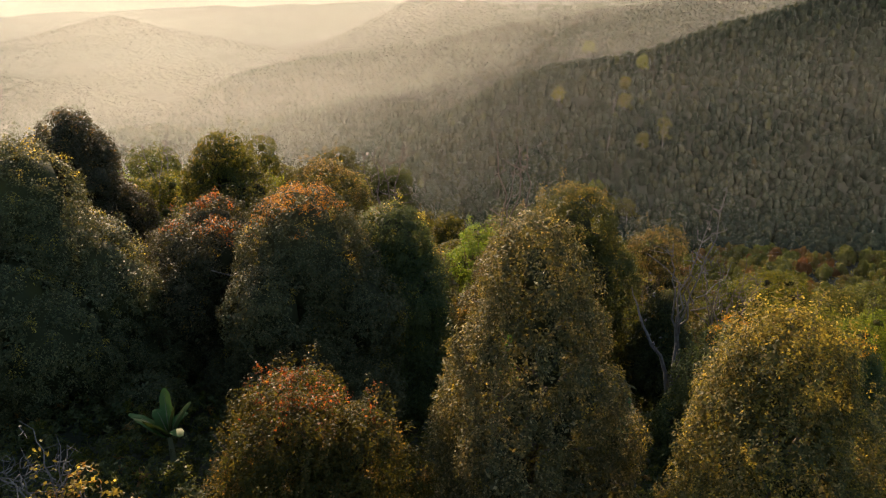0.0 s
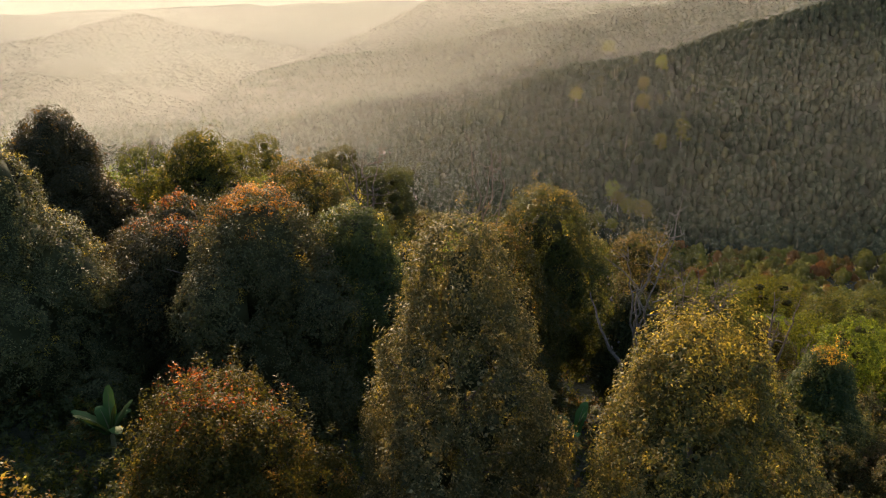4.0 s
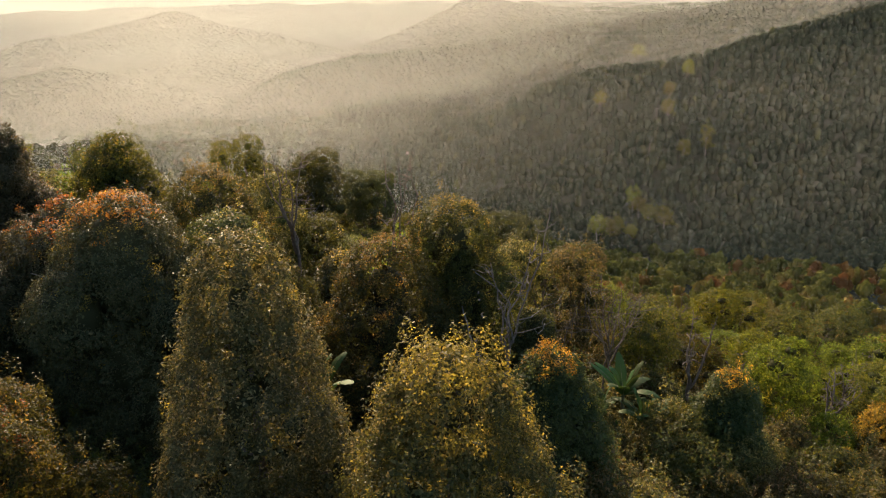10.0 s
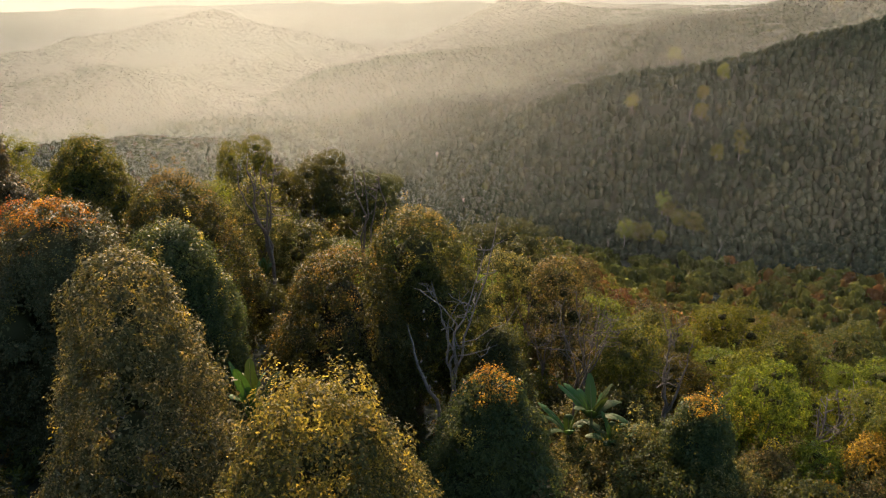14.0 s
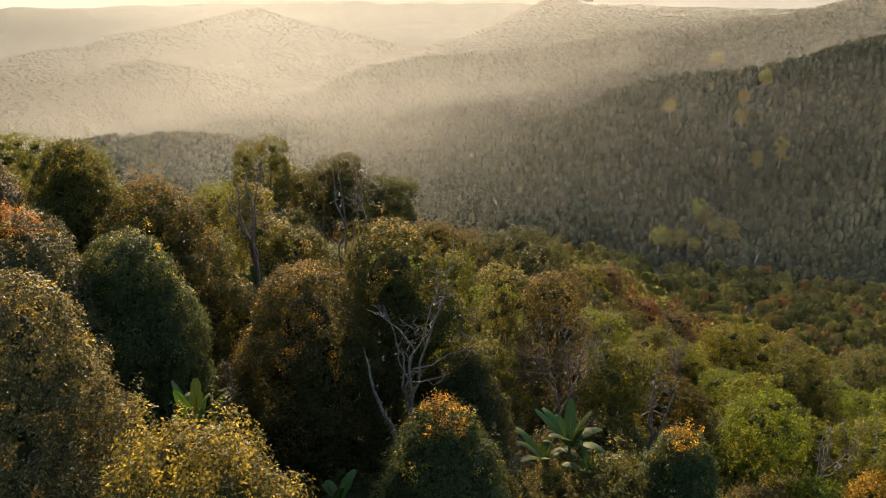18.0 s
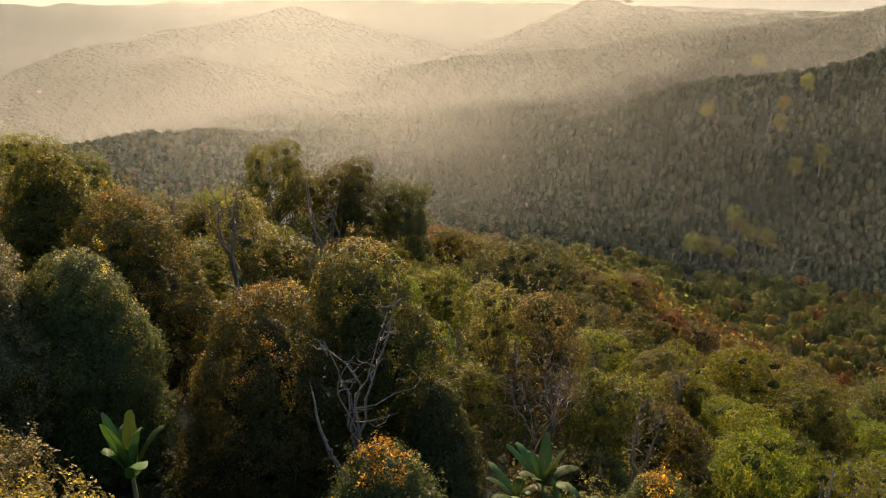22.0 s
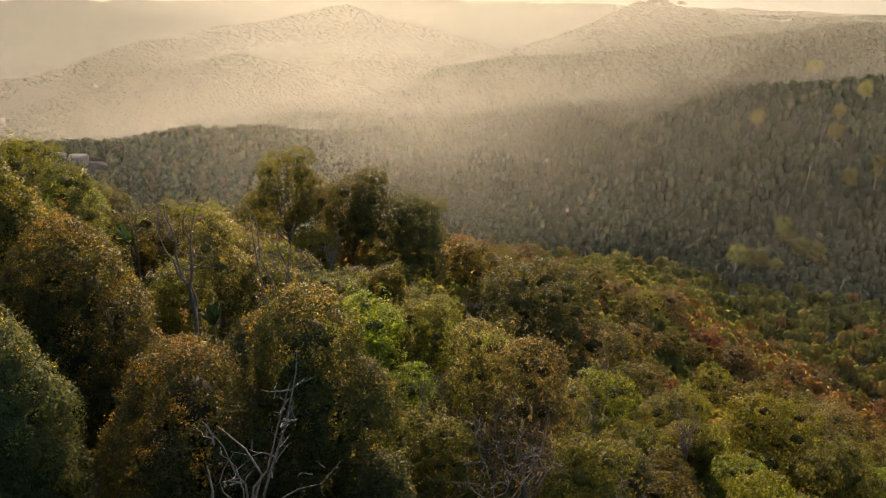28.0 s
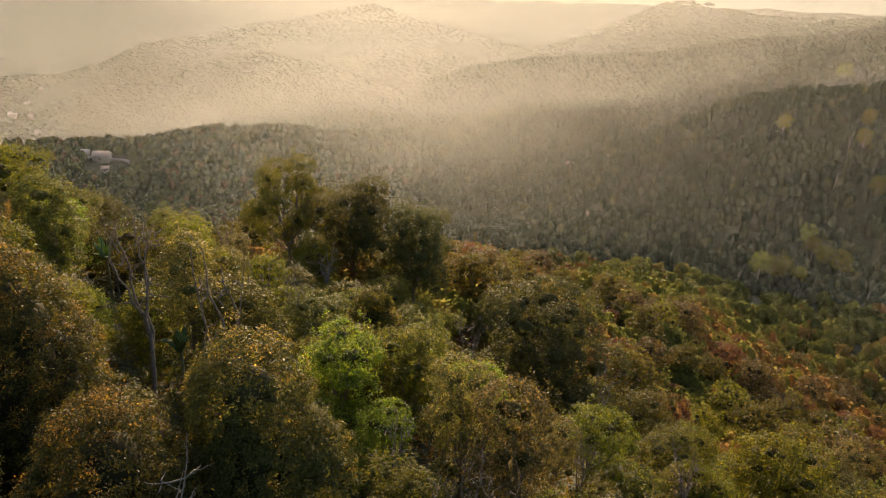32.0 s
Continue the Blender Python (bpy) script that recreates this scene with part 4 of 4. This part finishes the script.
# ---- dead trees ----
def dead_tree(label, at, top, reach, seed, forks=3, lean=(0, 0), thick=0.1, bark=None):
    """A leafless tree: a crooked stem that forks into ever thinner branches."""
    rng = np.random.default_rng(seed)
    x, y = at
    foot = float(land(x, y)) - 0.2
    tall = top - foot
    root = new("dead_tree")
    root.location = (x, y, foot)
    tagged(root, label, "dead tree", "dead trees on the slope")
    thick = thick * 1.2
    stem_top = np.array([lean[0] * 0.5, lean[1] * 0.5, tall * 0.5])
    v, q = limb(rng, (0, 0, 0), stem_top, thick, thick * 0.7, 0.1, 7)
    part("trunk", mesh("trunk", v, q, [bark or BARK_PALE]), root)
    for i in range(forks):
        th = 6.28 * i / forks + rng.uniform(-0.5, 0.5)
        end = np.array([lean[0] + reach * math.cos(th) * rng.uniform(0.5, 1), lean[1] + reach * math.sin(th) * rng.uniform(0.5, 1), tall * rng.uniform(0.82, 1.0)])
        start = stem_top * rng.uniform(0.7, 1.0)
        pieces = [limb(rng, start, end, thick * 0.6, thick * 0.12, 0.24, 10)]
        for j in range(5):
            s = rng.uniform(0.3, 0.95)
            a = start + (end - start) * s
            b = a + np.array([rng.normal(0, 0.5), rng.normal(0, 0.5), rng.uniform(0.0, 0.6)]) * reach * (1.2 - s)
            pieces.append(limb(rng, a, b, thick * 0.32, thick * 0.1, 0.25, 5))
            for _ in range(2):
                c = a + (b - a) * rng.uniform(0.4, 1)
                pieces.append(limb(rng, c, c + np.array([rng.normal(0, 0.3), rng.normal(0, 0.3), rng.uniform(-0.1, 0.4)]) * reach * 0.6, thick * 0.18, thick * 0.07, 0.2, 4))
        v, q = joined(pieces)
        part("branch", mesh("branch", v, q, [bark or BARK_PALE]), root)
    return root


dead_tree("bare dark tree with fine twigs above the canopy", (-7.0, 44.4), 29.6, 1.7, 61, 4, thick=0.12, bark=BARK)
dead_tree("bare dark tree with fine twigs above the canopy", (0.3, 41.2), 30.1, 1.6, 62, 4, (0.3, 0), 0.12, BARK)
dead_tree("pale forked dead tree with bleached branches", (7.5, 29.6), 30.6, 1.9, 163, 4, (0.9, -0.4), 0.075)
dead_tree("grey broken dead trunk on the slope", (8.9, 28.1), 27.4, 0.3, 64, 2, (-2.7, 1.8), 0.13)
dead_tree("bare twiggy tree with reddish branches", (12.5, 38.8), 24.4, 2.0, 65, 5, thick=0.06, bark=BARK)
dead_tree("thin bare tree beside the olive crown", (-23.6, 47.8), 28.2, 1.9, 66, 4, thick=0.08)
dead_tree("leaning pale dead tree over the shrubs", (25.5, 45.5), 15.0, 1.4, 67, 4, (1.8, 0.6), 0.12)
dead_tree("dark bare tree on the crest", (-20.9, 57.5), 23.4, 1.2, 68, 3, (-0.6, 0), 0.1, BARK)
dead_tree("dark bare tree on the crest", (-24.5, 58.0), 22.9, 1.0, 69, 3, (-0.3, 0), 0.09, BARK)
dead_tree("bare dark tree among the crowns", (-11.0, 58.0), 22.0, 1.2, 70, 3, (0.3, 0), 0.09, BARK)
dead_tree("tall thin brown dead tree", (17.0, 40.4), 21.2, 1.0, 71, 3, (0.2, 0), 0.12, BARK)
dead_tree("twiggy grey-brown dead tree", (12.8, 42.5), 22.5, 1.5, 72, 5, thick=0.07, bark=BARK)
dead_tree("twiggy grey-brown dead tree", (10.0, 46.0), 19.0, 1.5, 73, 4, thick=0.06, bark=BARK)
dead_tree("bare grey shrub with thin white twigs", (-9.9, 13.8), 28.6, 1.5, 74, 5, (-0.6, 0), 0.06)

for i, (spot, tall, reach, bark) in enumerate((((15.5, 44.5), 6.5, 1.2, BARK), ((20.6, 46.5), 6.0, 1.1, BARK_PALE), ((8.4, 52.0), 8.0, 1.4, BARK), ((13.2, 55.0), 7.5, 1.3, BARK), ((28.5, 50.0), 6.5, 1.5, BARK_PALE), ((19.0, 58.0), 7.0, 1.3, BARK), ((-2.5, 54.0), 8.0, 1.2, BARK), ((-14.5, 66.0), 8.5, 1.5, BARK_PALE), ((0.5, 70.0), 8.5, 1.5, BARK), ((30.0, 62.0), 7.0, 1.4, BARK), ((-30.0, 76.0), 9.0, 1.5, BARK), ((-20.0, 80.0), 9.0, 1.6, BARK_PALE), ((11.0, 72.0), 8.0, 1.4, BARK_PALE), ((5.0, 47.5), 7.5, 1.2, BARK_PALE))):
    dead_tree("thin bare stem with twigs among the slope trees", spot, float(land(*spot)) + tall, reach, 300 + i, 3 + i % 3, (0.5 * math.sin(i * 2.1), 0.3), 0.06 + 0.01 * (i % 3), bark)


# ---- banana plants ----
def banana_plant(label, at, tall, seed, blades_n=8, long=2.1):
    """A banana plant: a sheathed stem and long arching leaves, each with a midrib fold and torn edge."""
    rng = np.random.default_rng(seed)
    x, y = at
    foot = float(land(x, y)) - 0.1
    root = new("banana_plant")
    root.location = (x, y, foot)
    tagged(root, label, "banana plant", "banana plants under the trees")
    stem = tall - long * 0.75
    v, q = tube([(0, 0, 0), (0.02, 0, stem * 0.5), (0, 0.03, stem)], [0.14, 0.11, 0.07], 8)
    part("stem", mesh("stem", v, q, [STEM]), root)
    for i in range(blades_n):
        th = i * 2.4 + rng.uniform(-0.3, 0.3)
        rise = rng.uniform(0.75, 1.45) if i else 1.45
        ln, wd = long * rng.uniform(0.75, 1.1), (0.1 + 0.05 * long) * rng.uniform(0.85, 1.15)
        s = np.linspace(0, 1, 12)
        droop = rng.uniform(0.2, 0.75)
        along = ln * s * math.cos(rise) + 0.12 * s
        high = ln * (s * math.sin(rise) - droop * s**2.2 * (1.2 - 0.5 * math.sin(rise)))
        mid = np.stack([along * math.cos(th), along * math.sin(th), stem - 0.05 + high], 1)
        side = np.array([-math.sin(th), math.cos(th), 0.0])
        w = wd * np.clip(np.sin(np.pi * np.clip(s * 0.93 + 0.05, 0, 1)) ** 0.55, 0.06, 1) * (s > 0.08) + 0.025
        w = w * rng.uniform(0.82, 1.05, len(s))
        fold = np.array([0, 0, 0.22])
        left, right = mid + side * w[:, None] - fold * w[:, None], mid - side * w[:, None] - fold * w[:, None]
        verts = np.concatenate([left, mid, right])
        k = len(s)
        a = np.arange(k - 1)
        quads = np.concatenate([np.stack([a, a + 1, k + a + 1, k + a], 1), np.stack([k + a, k + a + 1, 2 * k + a + 1, 2 * k + a], 1)])
        blade = part("leaf", mesh("leaf", verts, quads, [LEAF_BANANA]), root)
        rv, rq = tube(mid - np.array([0, 0, 0.012]), np.linspace(0.026, 0.006, len(mid)), 5)
        part("midrib", mesh("midrib", rv, rq, [STEM]), blade, "pale leaf midrib")
    return root


STEM = bark_material("banana_stem", (0.07, 0.08, 0.03), (0.16, 0.15, 0.07), 3.0)
banana_plant("banana plant with bright upright leaves", (13.3, 37.0), 5.8, 81, 11, 3.0)
banana_plant("banana plant with broad arching leaves", (14.4, 36.4), 4.4, 82, 10, 2.6)
banana_plant("banana plant with long drooping leaves", (12.2, 36.8), 4.2, 90, 8, 2.4)
banana_plant("young banana plant in the shade", (12.6, 35.8), 2.6, 83, 6, 1.6)
banana_plant("shaded banana plant under clove trees", (0.9, 26.2), 7.0, 84, 8, 3.9)
banana_plant("shaded banana plant under clove trees", (5.6, 27.6), 3.6, 85, 6, 2.0)
banana_plant("dark banana plant in deep shade", (-10.2, 19.9), 3.2, 86, 9, 2.1)
banana_plant("sunlit banana plant between crowns", (-9.9, 49.1), 5.6, 87, 7, 2.1)
banana_plant("pale banana plant on the crest", (-25.0, 57.6), 6.6, 88, 7, 2.3)
banana_plant("small banana plant among shrubs", (27.0, 41.0), 3.0, 89, 6, 1.7)
tree("shrub", "sparse shrub with dry orange-brown leaves", "shrubs on the slope", (-8.7, 13.2), 27.9, 1.5, 3.0, LEAF_RUST, (2.0, 1.6), 2600, (0.17, 0.1), 0.3, 16, 0.45, 91, bare=0.45, core=False)

# ---- trees that stand out on the far hill ----
BARK_GREY = bark_material("grey_bark", (0.10, 0.09, 0.075), (0.22, 0.19, 0.16), 2.0)
HILL = "lone bright trees on the shaded hill"


def hill_tree(label, at, tall, half, leaf, seed, leaves=1500):
    z = float(land(*at)) - 0.3 + tall
    broadleaf("hill_tree", label, HILL, at, z, half, tall * 0.6, leaf, leaves, (0.8, 0.5), 8, seed, 0.45, 0.8, fine=False, bark=BARK_GREY)


for spot, tall, half, seed in (((20, 364), 17, 4.6, 201), ((38, 393), 17, 3.8, 202), ((41, 390), 14, 3.4, 203), ((53, 377), 16, 4.2, 204), ((36.6, 370), 10, 2.6, 205), ((57, 452), 15, 3.4, 206), ((65, 427), 14, 3.0, 207), ((77, 432), 21, 4.2, 208), ((70, 484), 14, 3.0, 209), ((58, 466), 12, 2.8, 210), ((26, 368), 14, 3.6, 214)):
    hill_tree("light green tree with pale thin trunk on the shaded hill", spot, tall, half, LEAF_LIME, seed)
for spot, tall, half, seed in (((19, 458), 13, 4.0, 211), ((46, 384), 13, 3.6, 212), ((30, 372), 12, 3.0, 213)):
    hill_tree("brownish olive tree with pale trunk on the shaded hill", spot, tall, half, LEAF_OLIVE, seed)
hill_tree("light green tree above the ridge woods", (56, 735), 16, 6.5, LEAF_FRESH, 215)
hill_tree("olive tree standing above the ridge", (200, 812), 20, 7.0, LEAF_OLIVE, 216)
for i, spot in enumerate(((46.4, 430), (50.4, 452), (63, 356), (12, 352))):
    dead_tree("tall bleached dead tree on the shaded hill", spot, float(land(*spot)) + 15.5 - i, 1.4, 220 + i, 2, (0.8, 0), 0.2, BARK_GREY)


# ---- houses in the valley ----
def plain_material(name, dark, light, scale, rough=0.8):
    k = Nodes(name)
    col = k.ramp(k.noise(scale, 5.0), [(0.3, dark), (0.7, light)])
    return k.out(k.n("ShaderNodeBsdfPrincipled", Base_Color=col, Roughness=rough).outputs[0])


PLASTER = plain_material("weathered_plaster", (0.12, 0.105, 0.095), (0.2, 0.18, 0.165), 0.8)
ROOF_TILE = plain_material("weathered_roof", (0.16, 0.12, 0.10), (0.28, 0.22, 0.19), 1.5)
ROOF_TIN = plain_material("sheet_metal_roof", (0.12, 0.12, 0.125), (0.21, 0.21, 0.21), 1.2, 0.45)
DARK_WOOD = plain_material("dark_wood", (0.05, 0.04, 0.03), (0.10, 0.08, 0.06), 3.0)


def box(a, b):
    """The twelve triangles between two corners."""
    v = np.array([(x, y, z) for z in (a[2], b[2]) for y in (a[1], b[1]) for x in (a[0], b[0])], float)
    f = [(0, 2, 3), (0, 3, 1), (4, 5, 7), (4, 7, 6), (0, 1, 5), (0, 5, 4), (2, 6, 7), (2, 7, 3), (0, 4, 6), (0, 6, 2), (1, 3, 7), (1, 7, 5)]
    return v, np.array(f)


def house(label, at, long, deep, wall, rise, turn, roof, category="house"):
    """A small gabled house: walls, two roof slopes with overhang, gables, door and windows."""
    x, y = at
    root = new("house")
    root.location = (x, y, float(land(x, y)) + 0.6)
    root.rotation_euler = (0, 0, math.radians(turn))
    tagged(root, label, category, "houses in the valley")
    a, d = long / 2, deep / 2
    v, f = box((-a, -d, -2.5), (a, d, wall))
    gable = [np.array([(s, -d, wall), (s, d, wall), (s, 0, wall + rise), (s - 0.2 * np.sign(s), -d, wall), (s - 0.2 * np.sign(s), d, wall), (s - 0.2 * np.sign(s), 0, wall + rise)]) for s in (-a, a)]
    gf = np.array([(0, 1, 2), (3, 5, 4), (0, 2, 5), (0, 5, 3), (1, 4, 5), (1, 5, 2)])
    v, f = joined([(v, f)] + [(g, gf) for g in gable])
    part("wall", mesh("wall", v, f, [PLASTER]), root)
    for s in (-1, 1):
        eave, over = d + 0.7, 0.6
        drop = wall - rise * 0.7 / d
        q = np.array([(-a - over, s * eave, drop), (a + over, s * eave, drop), (a + over, 0, wall + rise + 0.05), (-a - over, 0, wall + rise + 0.05)])
        q = np.concatenate([q, q + np.array([0, 0, 0.16])])
        part("roof_slope", mesh("roof_slope", q, [(0, 1, 2, 3), (4, 7, 6, 5), (0, 4, 5, 1), (1, 5, 6, 2), (2, 6, 7, 3), (3, 7, 4, 0)], [roof]), root)
    v, f = box((-0.5, -d - 0.05, 0), (0.5, -d + 0.1, 2.05))
    part("door", mesh("door", v, f, [DARK_WOOD]), root)
    for wx in (-a * 0.6, a * 0.6):
        v, f = box((wx - 0.6, -d - 0.05, 1.0), (wx + 0.6, -d + 0.1, 2.1))
        part("window", mesh("window", v, f, [DARK_WOOD]), root)
    return root


house("grey-brown gabled house in a clearing on the spur", (-416, 397), 11, 7, 3.0, 2.4, 25, ROOF_TILE)
house("small plain shed below the house on the spur", (-404, 388), 4.5, 3.5, 2.6, 1.0, 40, ROOF_TILE)
house("pale low building beside the track on the spur", (-428, 392), 8, 5, 2.6, 1.4, 25, ROOF_TIN)
for spot, long, turn in (((-343, 413), 3.0, 20), ((-106, 501), 3.4, 0), ((-70, 410), 2.6, 30), ((-414, 572), 4, 15), ((-120, 470), 2.6, 70)):
    house("small weathered hut among the trees", spot, long, long * 0.7, 2.5, 0.9, turn, ROOF_TILE)
for spot, long, turn in (((-928, 706), 11, 10), ((-1180, 918), 8, 40), ((-1197, 965), 7, 70), ((-1038, 1003), 7, 20), ((-873, 696), 6, 50), ((-905, 715), 5, 30), ((-1397, 1418), 14, 60), ((-1004, 1242), 11, 35)):
    house("pale-roofed village house in the hazy valley", spot, long, long * 0.6, 3.0, 1.8, turn, ROOF_TIN)


def track():
    """A pale dirt track with a low edge wall, curving through the clearing."""
    s = np.linspace(0, 1, 24)
    x = -424 + 44 * s
    y = 391 + 16 * np.sin(s * 2.2) - 2 * s
    verts, k = [], len(s)
    for off, lift in ((-2.2, 0.5), (-2.2, 1.3), (-1.6, 1.3), (-1.6, 0.7), (2.4, 0.7), (2.4, 0.0)):
        verts.append(np.stack([x, y + off, land(x, y) + 1.0 + lift], 1))
    a = np.arange(k - 1)
    quads = np.concatenate([np.stack([r * k + a, r * k + a + 1, (r + 1) * k + a + 1, (r + 1) * k + a], 1) for r in range(5)])
    tagged(new("track", mesh("track", np.concatenate(verts), quads, [PLASTER])), "pale dirt track with low edge wall on the spur", "track", kind="structure")


track()


# ---- sunlit shrubs low on the slope ----
for i, (spot, tall, half, leaf) in enumerate((((28.4, 43.2), 4.6, 1.7, LEAF_YELLOW), ((30.6, 45.0), 4.2, 1.6, LEAF_YELLOW), ((25.6, 42.6), 3.6, 1.8, LEAF_FRESH), ((22.6, 40.2), 3.4, 1.7, LEAF_GOLD), ((25.0, 38.6), 3.2, 1.5, LEAF_YELLOW), ((27.6, 39.6), 3.6, 1.6, LEAF_GOLD), ((20.2, 36.8), 3.0, 1.4, LEAF_GOLD), ((32.5, 48.5), 4.8, 1.9, LEAF_FRESH), ((22.2, 45.6), 4.2, 1.8, LEAF_YELLOW), ((29.5, 52.0), 5.0, 2.0, LEAF_FRESH), ((18.8, 47.0), 4.0, 1.5, LEAF_YELLOW), ((18.2, 60.4), 4.2, 2.0, LEAF_GOLD), ((20.2, 61.6), 4.4, 2.0, LEAF_FRESH), ((16.4, 58.6), 3.8, 1.8, LEAF_OLIVE), ((8.8, 54.6), 3.8, 1.8, LEAF_GOLD))):
    shrub = broadleaf("shrub", "leafy golden-green shrub catching the low sun", "shrubs on the slope", spot, float(land(*spot)) - 0.3 + tall, half, tall * 0.85, leaf, 5200, (0.17, 0.1), 12, 400 + i, 0.42, 0.75, fine=False)
    tagged(shrub, category="shrub")
